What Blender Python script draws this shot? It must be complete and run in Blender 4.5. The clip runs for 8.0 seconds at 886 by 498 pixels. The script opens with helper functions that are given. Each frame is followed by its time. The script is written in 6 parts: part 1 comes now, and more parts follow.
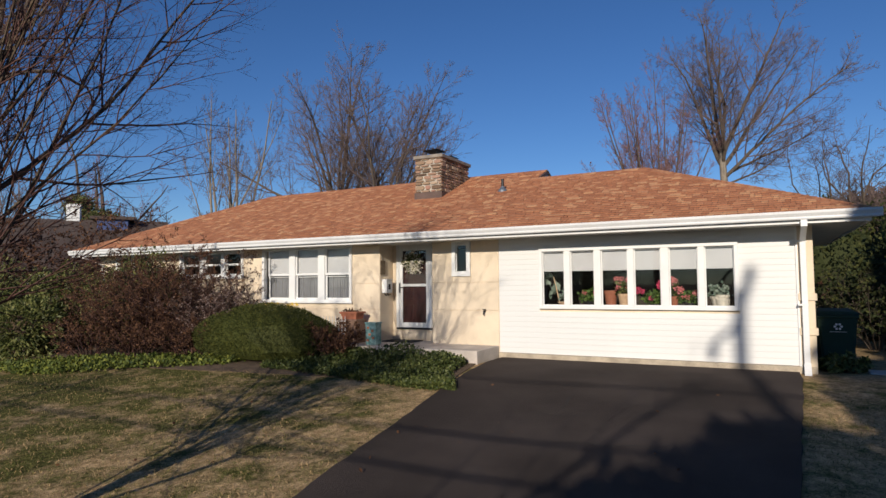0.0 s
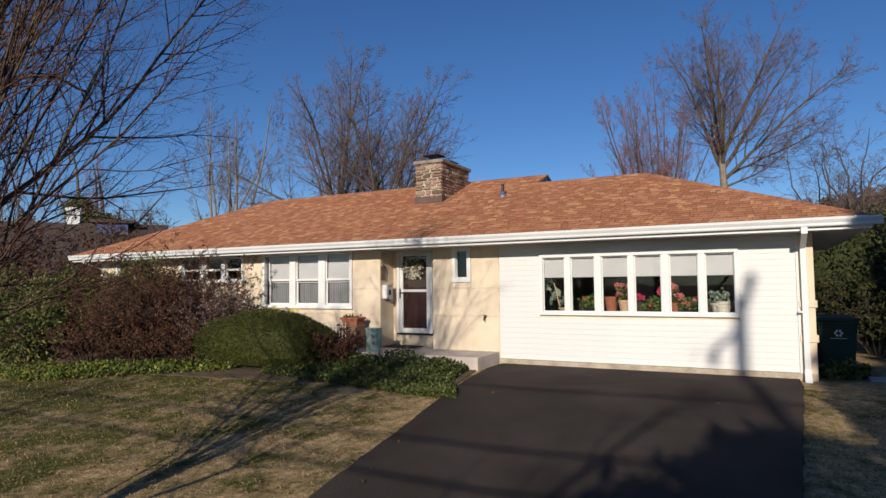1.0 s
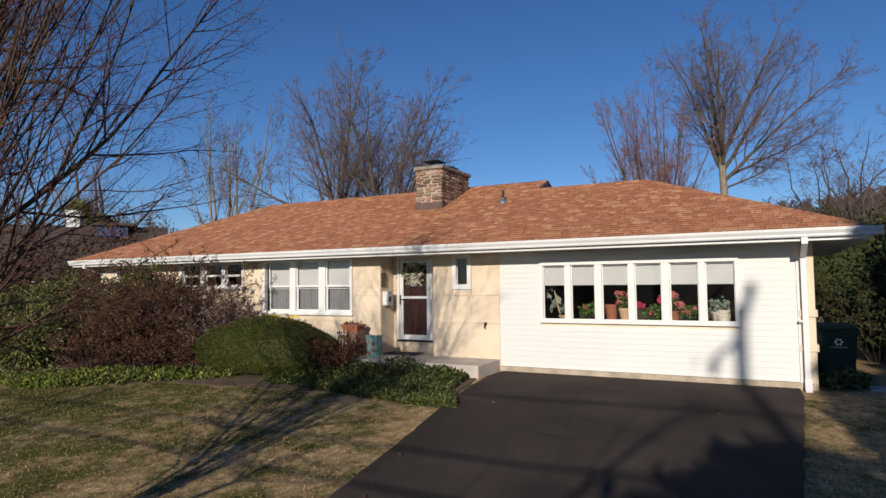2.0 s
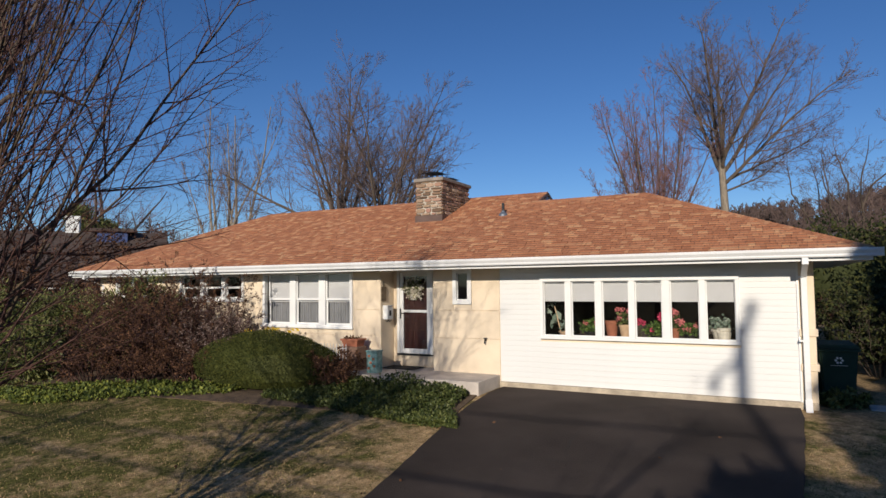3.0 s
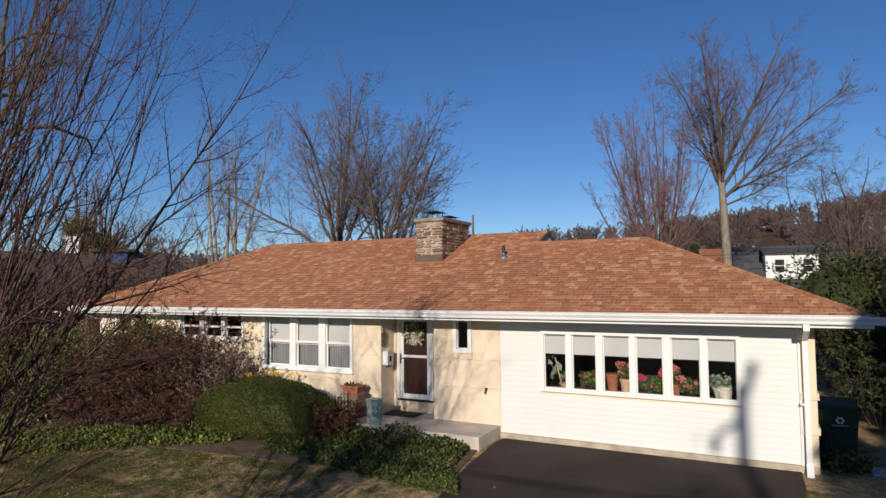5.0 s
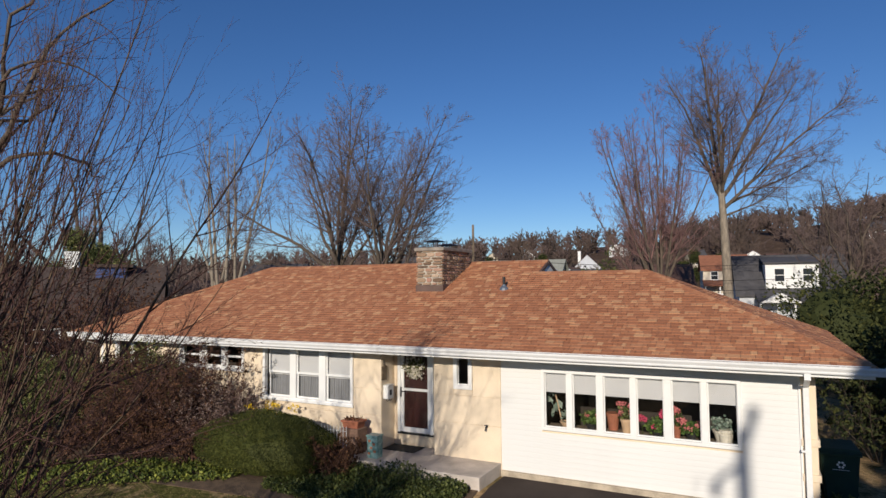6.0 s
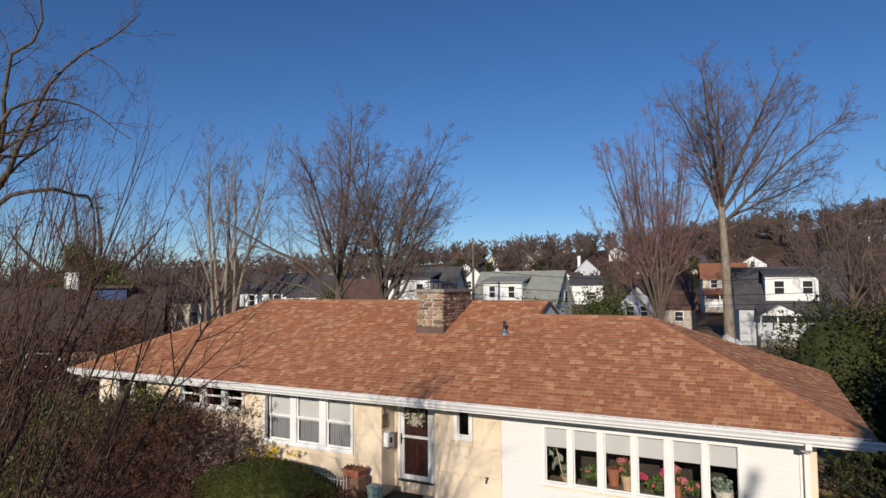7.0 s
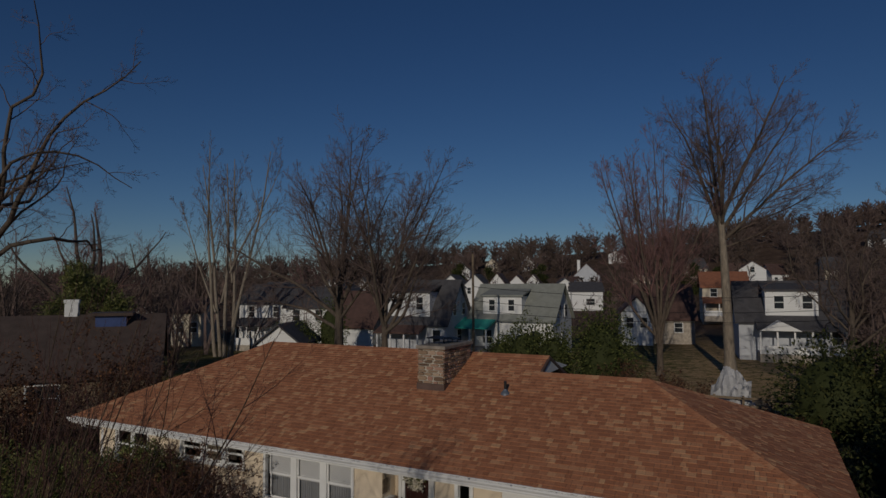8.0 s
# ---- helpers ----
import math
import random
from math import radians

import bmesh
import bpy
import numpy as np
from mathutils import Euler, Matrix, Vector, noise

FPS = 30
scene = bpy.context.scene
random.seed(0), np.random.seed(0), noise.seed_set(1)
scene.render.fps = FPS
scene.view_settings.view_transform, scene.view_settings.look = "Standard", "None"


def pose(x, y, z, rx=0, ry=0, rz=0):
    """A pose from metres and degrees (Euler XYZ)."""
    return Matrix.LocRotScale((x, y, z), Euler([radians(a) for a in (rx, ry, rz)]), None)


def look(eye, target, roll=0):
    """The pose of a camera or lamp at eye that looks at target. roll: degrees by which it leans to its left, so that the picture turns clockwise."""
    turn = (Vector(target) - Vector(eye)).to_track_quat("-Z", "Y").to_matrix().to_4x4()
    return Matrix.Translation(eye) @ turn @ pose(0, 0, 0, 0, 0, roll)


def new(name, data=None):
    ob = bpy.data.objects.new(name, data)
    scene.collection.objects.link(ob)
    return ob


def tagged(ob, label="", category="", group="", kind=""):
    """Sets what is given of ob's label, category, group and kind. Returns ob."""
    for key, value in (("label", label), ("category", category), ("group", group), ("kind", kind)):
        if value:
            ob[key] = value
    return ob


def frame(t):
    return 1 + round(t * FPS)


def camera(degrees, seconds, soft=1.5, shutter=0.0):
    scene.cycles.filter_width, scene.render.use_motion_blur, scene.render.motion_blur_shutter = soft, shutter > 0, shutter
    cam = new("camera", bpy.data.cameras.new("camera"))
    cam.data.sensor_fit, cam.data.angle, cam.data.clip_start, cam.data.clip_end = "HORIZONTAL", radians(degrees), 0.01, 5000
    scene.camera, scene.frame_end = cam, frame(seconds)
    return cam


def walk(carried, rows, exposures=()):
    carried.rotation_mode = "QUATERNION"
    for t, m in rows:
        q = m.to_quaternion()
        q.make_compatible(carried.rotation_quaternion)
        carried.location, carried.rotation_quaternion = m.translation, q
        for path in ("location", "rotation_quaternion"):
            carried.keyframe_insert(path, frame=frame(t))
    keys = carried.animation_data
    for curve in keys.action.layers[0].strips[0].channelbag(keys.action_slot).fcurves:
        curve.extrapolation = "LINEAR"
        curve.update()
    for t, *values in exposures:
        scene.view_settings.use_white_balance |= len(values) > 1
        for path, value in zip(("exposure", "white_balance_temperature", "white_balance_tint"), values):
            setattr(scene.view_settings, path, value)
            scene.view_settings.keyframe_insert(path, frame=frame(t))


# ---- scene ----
from collections import defaultdict

# ---- camera: a drone rising straight up in front of the house ----
cam = camera(71.7, 8.0)
# seconds, x, y, z, yaw, pitch, roll
ROWS = [
    (0.0, 0.431, -1.795, 1.417, 27.60, 3.24, -0.55),
    (0.5, 0.427, -1.805, 1.480, 27.58, 3.31, -0.58),
    (1.0, 0.424, -1.813, 1.522, 27.57, 3.33, -0.60),
    (1.5, 0.421, -1.821, 1.586, 27.55, 3.31, -0.61),
    (2.0, 0.419, -1.828, 1.689, 27.54, 3.28, -0.62),
    (2.5, 0.418, -1.834, 1.836, 27.52, 3.25, -0.62),
    (3.0, 0.417, -1.841, 2.021, 27.51, 3.22, -0.62),
    (3.5, 0.417, -1.849, 2.238, 27.49, 3.22, -0.60),
    (4.0, 0.418, -1.859, 2.479, 27.47, 3.23, -0.59),
    (4.5, 0.420, -1.871, 2.745, 27.46, 3.26, -0.56),
    (5.0, 0.422, -1.885, 3.040, 27.44, 3.31, -0.53),
    (5.5, 0.424, -1.903, 3.379, 27.42, 3.37, -0.50),
    (6.0, 0.428, -1.924, 3.779, 27.41, 3.43, -0.46),
    (6.5, 0.432, -1.950, 4.261, 27.39, 3.47, -0.41),
    (7.0, 0.436, -1.981, 4.849, 27.37, 3.49, -0.35),
    (7.5, 0.442, -2.017, 5.575, 27.35, 3.45, -0.29),
    (8.0, 0.448, -2.059, 6.365, 27.33, 3.34, -0.23),
]
FADE = [(0.0, 0.0), (7.2, 0.0), (7.4, -0.1), (7.6, -0.48), (7.8, -1.02), (8.0, -1.72)]
walk(cam, [(t, pose(x, y, z, 90 + pitch, 0, yaw) @ pose(0, 0, 0, 0, 0, roll)) for t, x, y, z, yaw, pitch, roll in ROWS], FADE)

# ---- light: low winter sun behind the camera, clear sky ----
SUN_ELEV = 19.0
SUN_DIR = Vector((0.19, -1.0, 0.0)).normalized() * math.cos(radians(SUN_ELEV)) + Vector((0, 0, math.sin(radians(SUN_ELEV))))
world = bpy.data.worlds.new("world")
scene.world = world
world.use_nodes = True
wn = world.node_tree
sky = wn.nodes.new("ShaderNodeTexSky")
sky.sky_type = "NISHITA"
sky.sun_disc = False
sky.sun_elevation = radians(SUN_ELEV)
sky.sun_rotation = math.atan2(SUN_DIR.x, SUN_DIR.y)
sky.altitude = 100
sky.dust_density = 0.0
sky.ozone_density = 4.2
sky.air_density = 0.85
hue = wn.nodes.new("ShaderNodeHueSaturation")
hue.inputs["Hue"].default_value = 0.508
hue.inputs["Saturation"].default_value = 1.14
wn.links.new(sky.outputs[0], hue.inputs["Color"])
wn.links.new(hue.outputs[0], wn.nodes["Background"].inputs[0])
wn.nodes["Background"].inputs[1].default_value = 0.092
sun = new("sun", bpy.data.lights.new("sun", "SUN"))
sun.data.energy = 4.3
sun.data.angle = radians(0.5)
sun.data.color = (1.0, 0.9, 0.76)
sun.matrix_world = look(SUN_DIR * 60, (0, 0, 0))

# ---- materials ----
def mat(name, base, rough=0.8, vary=0.25, scale=6.0, bump=0.2, fine=60.0, metal=0.0, tint=None, per="", spread=0.3, stretch=(1, 1, 1), spec=0.5):
    """A surface with two scales of colour variation and relief. per: 'object' or 'island' adds a shade for each piece."""
    m = bpy.data.materials.new(name)
    m.use_nodes = True
    n, l = m.node_tree.nodes, m.node_tree.links
    b = n["Principled BSDF"]
    b.inputs["Roughness"].default_value = rough
    b.inputs["Metallic"].default_value = metal
    b.inputs["Specular IOR Level"].default_value = spec
    tc = n.new("ShaderNodeTexCoord")
    mp = n.new("ShaderNodeMapping")
    mp.inputs["Scale"].default_value = stretch
    l.new(tc.outputs["Object"], mp.inputs["Vector"])
    big, small = n.new("ShaderNodeTexNoise"), n.new("ShaderNodeTexNoise")
    for t, s, d in ((big, scale, 4), (small, fine, 3)):
        t.inputs["Scale"].default_value = s
        t.inputs["Detail"].default_value = d
        l.new(mp.outputs[0], t.inputs["Vector"])
    dark = tuple(c * (1 - vary) for c in base)
    light = tint or tuple(min(1, c * (1 + vary * 0.6)) for c in base)
    ramp = n.new("ShaderNodeMixRGB")
    ramp.inputs[1].default_value, ramp.inputs[2].default_value = (*dark, 1), (*light, 1)
    rng = n.new("ShaderNodeMapRange")
    rng.inputs[1].default_value, rng.inputs[2].default_value = 0.3, 0.7
    l.new(big.outputs["Fac"], rng.inputs[0])
    l.new(rng.outputs[0], ramp.inputs[0])
    col = ramp.outputs[0]
    f = n.new("ShaderNodeMixRGB")
    f.blend_type = "MULTIPLY"
    f.inputs[0].default_value = min(1, vary * 1.4)
    grey = n.new("ShaderNodeMapRange")
    grey.inputs[1].default_value, grey.inputs[2].default_value, grey.inputs[3].default_value, grey.inputs[4].default_value = 0.3, 0.7, 0.55, 1.25
    l.new(small.outputs["Fac"], grey.inputs[0])
    l.new(col, f.inputs[1])
    l.new(grey.outputs[0], f.inputs[2])
    col = f.outputs[0]
    if per:
        src = n.new("ShaderNodeObjectInfo").outputs["Random"] if per == "object" else n.new("ShaderNodeNewGeometry").outputs["Random Per Island"]
        r2 = n.new("ShaderNodeMapRange")
        r2.inputs[3].default_value, r2.inputs[4].default_value = 1 - spread, 1 + spread
        l.new(src, r2.inputs[0])
        g2 = n.new("ShaderNodeMixRGB")
        g2.blend_type = "MULTIPLY"
        g2.inputs[0].default_value = 1
        l.new(col, g2.inputs[1])
        l.new(r2.outputs[0], g2.inputs[2])
        col = g2.outputs[0]
    l.new(col, b.inputs["Base Color"])
    if bump:
        bp = n.new("ShaderNodeBump")
        bp.inputs["Strength"].default_value = bump
        bp.inputs["Distance"].default_value = 0.02
        l.new(small.outputs["Fac"], bp.inputs["Height"])
        l.new(bp.outputs[0], b.inputs["Normal"])
    return m


def ramp_mat(name, stops, per, rough=0.9, fine=70.0, bump=0.4, grain=0.35, leaf=0.0):
    """Pieces that each take one colour of a ramp by chance."""
    m = bpy.data.materials.new(name)
    m.use_nodes = True
    n, l = m.node_tree.nodes, m.node_tree.links
    b = n["Principled BSDF"]
    b.inputs["Roughness"].default_value = rough
    b.inputs["Specular IOR Level"].default_value = 0.25
    src = n.new("ShaderNodeObjectInfo").outputs["Random"] if per == "object" else n.new("ShaderNodeNewGeometry").outputs["Random Per Island"]
    cr = n.new("ShaderNodeValToRGB")
    e = cr.color_ramp.elements
    e[0].position, e[0].color = stops[0][0], (*stops[0][1], 1)
    e[1].position, e[1].color = stops[-1][0], (*stops[-1][1], 1)
    for p, c in stops[1:-1]:
        e.new(p).color = (*c, 1)
    l.new(src, cr.inputs[0])
    tc = n.new("ShaderNodeTexCoord")
    t = n.new("ShaderNodeTexNoise")
    t.inputs["Scale"].default_value, t.inputs["Detail"].default_value = fine, 4
    l.new(tc.outputs["Object"], t.inputs["Vector"])
    g = n.new("ShaderNodeMapRange")
    g.inputs[1].default_value, g.inputs[2].default_value, g.inputs[3].default_value, g.inputs[4].default_value = 0.3, 0.7, 1 - grain, 1 + grain
    l.new(t.outputs["Fac"], g.inputs[0])
    f = n.new("ShaderNodeMixRGB")
    f.blend_type, f.inputs[0].default_value = "MULTIPLY", 1
    l.new(cr.outputs[0], f.inputs[1])
    l.new(g.outputs[0], f.inputs[2])
    l.new(f.outputs[0], b.inputs["Base Color"])
    if leaf:
        b.inputs["Transmission Weight"].default_value = 0
        b.inputs["Subsurface Weight"].default_value = 0
    if bump:
        bp = n.new("ShaderNodeBump")
        bp.inputs["Strength"].default_value, bp.inputs["Distance"].default_value = bump, 0.01
        l.new(t.outputs["Fac"], bp.inputs["Height"])
        l.new(bp.outputs[0], b.inputs["Normal"])
    return m


def glass_mat(name, tint=(0.95, 0.96, 0.965)):
    m = bpy.data.materials.new(name)
    m.use_nodes = True
    n, l = m.node_tree.nodes, m.node_tree.links
    n.remove(n["Principled BSDF"])
    tr, gl, mix, fr, pw = n.new("ShaderNodeBsdfTransparent"), n.new("ShaderNodeBsdfGlossy"), n.new("ShaderNodeMixShader"), n.new("ShaderNodeLayerWeight"), n.new("ShaderNodeMapRange")
    tr.inputs[0].default_value = (*tint, 1)
    gl.inputs["Roughness"].default_value = 0.02
    fr.inputs[0].default_value = 0.5
    pw.inputs[1].default_value, pw.inputs[2].default_value, pw.inputs[3].default_value, pw.inputs[4].default_value = 0.45, 1.0, 0.035, 0.6
    l.new(fr.outputs["Facing"], pw.inputs[0])
    l.new(pw.outputs[0], mix.inputs[0])
    l.new(tr.outputs[0], mix.inputs[1])
    l.new(gl.outputs[0], mix.inputs[2])
    l.new(mix.outputs[0], n["Material Output"].inputs[0])
    return m


def ground_mat(name):
    """Winter lawn: green and straw patches, with bare dirt and leaf litter further off."""
    m = bpy.data.materials.new(name)
    m.use_nodes = True
    n, l = m.node_tree.nodes, m.node_tree.links
    b = n["Principled BSDF"]
    b.inputs["Roughness"].default_value = 0.95
    b.inputs["Specular IOR Level"].default_value = 0.1
    tc = n.new("ShaderNodeTexCoord")

    def tex(s, d=5, rough=0.6):
        t = n.new("ShaderNodeTexNoise")
        t.inputs["Scale"].default_value, t.inputs["Detail"].default_value, t.inputs["Roughness"].default_value = s, d, rough
        l.new(tc.outputs["Object"], t.inputs["Vector"])
        return t.outputs["Fac"]

    def mix(fac, a, c, kind="MIX"):
        x = n.new("ShaderNodeMixRGB")
        x.blend_type = kind
        for i, v in ((0, fac), (1, a), (2, c)):
            if isinstance(v, (tuple, float, int)):
                x.inputs[i].default_value = (*v, 1) if isinstance(v, tuple) else v
            else:
                l.new(v, x.inputs[i])
        return x.outputs[0]

    def band(fac, lo, hi, a=0.0, c=1.0):
        r = n.new("ShaderNodeMapRange")
        r.inputs[1].default_value, r.inputs[2].default_value, r.inputs[3].default_value, r.inputs[4].default_value = lo, hi, a, c
        l.new(fac, r.inputs[0])
        return r.outputs[0]

    straw = mix(band(tex(9), 0.35, 0.65), (0.38, 0.25, 0.125), (0.60, 0.42, 0.23))
    green = mix(band(tex(14), 0.35, 0.65), (0.065, 0.07, 0.016), (0.16, 0.145, 0.045))
    sep = n.new("ShaderNodeSeparateXYZ")
    l.new(tc.outputs["Object"], sep.inputs[0])
    lean = n.new("ShaderNodeMath")
    lean.operation = "ADD"
    l.new(tex(1.3, 9, 0.78), lean.inputs[0])
    l.new(band(sep.outputs[0], -11.0, -4.0, 0.07, -0.05), lean.inputs[1])
    col = mix(band(lean.outputs[0], 0.42, 0.56), straw, green)
    far = n.new("ShaderNodeVectorMath")
    far.operation = "LENGTH"
    l.new(tc.outputs["Object"], far.inputs[0])
    wild = mix(band(tex(0.2, 6, 0.7), 0.35, 0.65), (0.07, 0.045, 0.032), (0.15, 0.10, 0.07))
    col = mix(band(far.outputs["Value"], 62, 95), col, wild)
    col = mix(1.0, col, band(tex(38, 5, 0.75), 0.3, 0.7, 0.4, 1.5), "MULTIPLY")
    col = mix(1.0, col, band(tex(7, 6, 0.7), 0.3, 0.7, 0.62, 1.3), "MULTIPLY")
    l.new(col, b.inputs["Base Color"])
    bp = n.new("ShaderNodeBump")
    bp.inputs["Strength"].default_value, bp.inputs["Distance"].default_value = 0.7, 0.03
    l.new(tex(60, 4, 0.7), bp.inputs["Height"])
    l.new(bp.outputs[0], b.inputs["Normal"])
    return m


M = {}
M["lawn"] = ground_mat("winter_lawn")
M["asphalt"] = mat("asphalt", (0.072, 0.057, 0.050), 0.95, 0.35, 0.7, 0.6, 170, spec=0.1)
M["tar"] = mat("crack_tar", (0.012, 0.011, 0.011), 0.8, 0.3, 6, 0.3, 60)
M["footing"] = mat("footing", (0.50, 0.42, 0.32), 0.9, 0.3, 4, 0.3, 60)
M["concrete"] = mat("concrete", (0.55, 0.485, 0.43), 0.9, 0.25, 2.5, 0.25, 90)
M["stucco"] = mat("cream_stucco", (0.80, 0.665, 0.50), 0.9, 0.14, 1.6, 0.35, 120)
M["white"] = mat("white_paint", (0.80, 0.80, 0.79), 0.45, 0.05, 3, 0.05, 40)
M["siding"] = mat("white_vinyl", (0.74, 0.735, 0.72), 0.5, 0.05, 2, 0.06, 30, stretch=(0.3, 1, 3))
M["gutter"] = mat("white_aluminium", (0.80, 0.80, 0.80), 0.35, 0.08, 1.5, 0.03, 30)
M["soffit"] = mat("soffit_paint", (0.62, 0.60, 0.56), 0.7, 0.1, 3, 0.1, 50)
M["cap"] = mat("grey_cap_stone", (0.30, 0.26, 0.22), 0.9, 0.3, 5, 0.4, 60)
M["plinth"] = mat("brown_brick_plinth", (0.22, 0.13, 0.09), 0.9, 0.35, 9, 0.5, 40)
M["mortar"] = mat("mortar", (0.52, 0.47, 0.40), 0.95, 0.2, 8, 0.5, 80)
M["flash"] = mat("brown_flashing", (0.12, 0.075, 0.06), 0.6, 0.2, 4, 0.1, 40)
M["iron"] = mat("dark_iron", (0.03, 0.032, 0.036), 0.5, 0.2, 6, 0.1, 50, metal=0.6)
M["lead"] = mat("lead_flashing", (0.16, 0.19, 0.24), 0.5, 0.3, 8, 0.2, 40, metal=0.3)
M["glass"] = glass_mat("window_glass")
M["shade"] = mat("roller_shade", (0.56, 0.55, 0.55), 0.9, 0.06, 4, 0.1, 200)
M["curtain"] = mat("grey_curtain", (0.27, 0.27, 0.28), 0.95, 0.15, 4, 0.2, 150)
# near-black colour that paints in the dimness of the unlit rooms
M["room_gloom"] = mat("room_gloom_tone", (0.045, 0.035, 0.028), 0.95, 0.4, 1.5, 0, 10)
M["red_door"] = mat("dark_red_door", (0.055, 0.014, 0.010), 0.45, 0.2, 3, 0.05, 40)
M["terra"] = mat("terracotta", (0.38, 0.135, 0.075), 0.85, 0.25, 9, 0.2, 60)
M["tan_pot"] = mat("tan_clay", (0.62, 0.42, 0.26), 0.85, 0.2, 9, 0.2, 60)
M["teal"] = mat("teal_glaze", (0.05, 0.30, 0.33), 0.3, 0.6, 9, 0.1, 60, tint=(0.30, 0.45, 0.45))
M["rubber"] = mat("black_rubber", (0.02, 0.02, 0.02), 0.9, 0.3, 8, 0.3, 120)
M["bin"] = mat("dark_green_plastic", (0.018, 0.050, 0.032), 0.75, 0.2, 5, 0.15, 90)
M["bark"] = mat("grey_bark", (0.125, 0.095, 0.072), 0.95, 0.4, 3, 0.8, 28, stretch=(3, 3, 0.7))
M["near_bark"] = mat("olive_bark", (0.125, 0.088, 0.056), 0.9, 0.4, 6, 0.6, 40, stretch=(3, 3, 0.7))
M["twig"] = mat("red_brown_twig", (0.115, 0.056, 0.046), 0.9, 0.3, 5, 0, 40)
M["pale_bark"] = mat("pale_bark", (0.27, 0.225, 0.175), 0.95, 0.35, 2.5, 0.6, 20, stretch=(3, 3, 0.7))
M["far_twig"] = mat("grey_brown_twig", (0.16, 0.112, 0.098), 0.95, 0.3, 1, 0, 10)
M["wood_twig"] = mat("brown_wood_twig", (0.105, 0.074, 0.060), 0.95, 0.35, 0.06, 0, 0.8)
M["wood_plum"] = mat("plum_wood_twig", (0.135, 0.092, 0.082), 0.95, 0.3, 0.06, 0, 0.8)
# lighter copy of the evergreen ramp, with sunlight put into the leaf colour
M["evergreen_lit"] = ramp_mat("evergreen_leaves_lit", [(0, (0.022, 0.034, 0.010)), (0.6, (0.055, 0.068, 0.018)), (1, (0.13, 0.14, 0.04))], "island", 0.8, bump=0)
M["plum_twig"] = mat("plum_twig", (0.25, 0.135, 0.125), 0.95, 0.3, 1, 0, 10)
SHINGLE = [(0.0, (0.33, 0.14, 0.075)), (0.4, (0.39, 0.17, 0.09)), (0.7, (0.43, 0.195, 0.105)), (0.85, (0.48, 0.24, 0.13)), (1.0, (0.56, 0.32, 0.175))]
M["shingle"] = ramp_mat("shingle_piece", SHINGLE, "object", fine=90)
M["shingles"] = ramp_mat("shingle_field", SHINGLE, "island", fine=90)
STONE = [(0.0, (0.13, 0.085, 0.06)), (0.3, (0.25, 0.165, 0.11)), (0.55, (0.35, 0.25, 0.17)), (0.8, (0.38, 0.21, 0.16)), (1.0, (0.48, 0.37, 0.27))]
M["stone"] = ramp_mat("field_stone", STONE, "object", fine=22, bump=0.8)
M["yew"] = ramp_mat("yew_needles", [(0, (0.018, 0.028, 0.006)), (0.6, (0.052, 0.060, 0.012)), (1, (0.125, 0.125, 0.028))], "island", 0.7, bump=0)
M["ivy"] = ramp_mat("ivy_leaves", [(0, (0.028, 0.042, 0.011)), (0.6, (0.065, 0.082, 0.022)), (1, (0.14, 0.155, 0.048))], "island", 0.5, bump=0)
M["plant"] = ramp_mat("plant_leaves", [(0, (0.03, 0.06, 0.012)), (0.6, (0.07, 0.12, 0.025)), (1, (0.14, 0.20, 0.05))], "island", 0.6, bump=0)
M["lime"] = ramp_mat("lime_leaves", [(0, (0.045, 0.065, 0.015)), (0.6, (0.10, 0.125, 0.024)), (1, (0.24, 0.25, 0.045))], "island", 0.6, bump=0)
M["rust"] = ramp_mat("rust_leaves", [(0, (0.03, 0.014, 0.009)), (0.6, (0.09, 0.042, 0.022)), (1, (0.18, 0.09, 0.045))], "island", 0.8, bump=0)
M["mauve"] = ramp_mat("mauve_leaves", [(0, (0.06, 0.036, 0.028)), (0.6, (0.12, 0.08, 0.06)), (1, (0.33, 0.25, 0.23))], "island", 0.8, bump=0)
M["rhodo"] = ramp_mat("olive_leaves", [(0, (0.035, 0.05, 0.014)), (0.6, (0.115, 0.13, 0.035)), (1, (0.25, 0.24, 0.09))], "island", 0.5, bump=0)
M["grass"] = ramp_mat("grass_blades", [(0, (0.06, 0.075, 0.016)), (0.55, (0.15, 0.145, 0.042)), (0.68, (0.33, 0.215, 0.105)), (1, (0.50, 0.35, 0.19))], "island", 0.9, bump=0)
M["pine"] = ramp_mat("evergreen_leaves", [(0, (0.014, 0.022, 0.007)), (0.6, (0.034, 0.042, 0.012)), (1, (0.085, 0.085, 0.022))], "island", 0.8, bump=0)
M["pink"] = mat("pink_petals", (0.70, 0.07, 0.16), 0.7, 0.3, 30, 0, 90)
M["yellow"] = mat("yellow_petals", (0.85, 0.60, 0.03), 0.7, 0.2, 30, 0, 90)
M["cream"] = mat("cream_petals", (0.72, 0.66, 0.55), 0.8, 0.3, 30, 0, 90)
M["house_white"] = mat("white_clapboard", (0.76, 0.76, 0.75), 0.6, 0.08, 1, 0.1, 20, stretch=(0.2, 0.2, 6))
M["house_cream"] = mat("cream_clapboard", (0.62, 0.54, 0.42), 0.7, 0.1, 1, 0.1, 20)
M["house_grey"] = mat("grey_clapboard", (0.52, 0.54, 0.58), 0.7, 0.1, 1, 0.1, 20)
M["house_stone"] = mat("pale_stone", (0.46, 0.40, 0.33), 0.9, 0.3, 3, 0.4, 8)
M["roof_grey"] = mat("grey_shingle_roof", (0.075, 0.072, 0.078), 0.9, 0.25, 2, 0.3, 14)
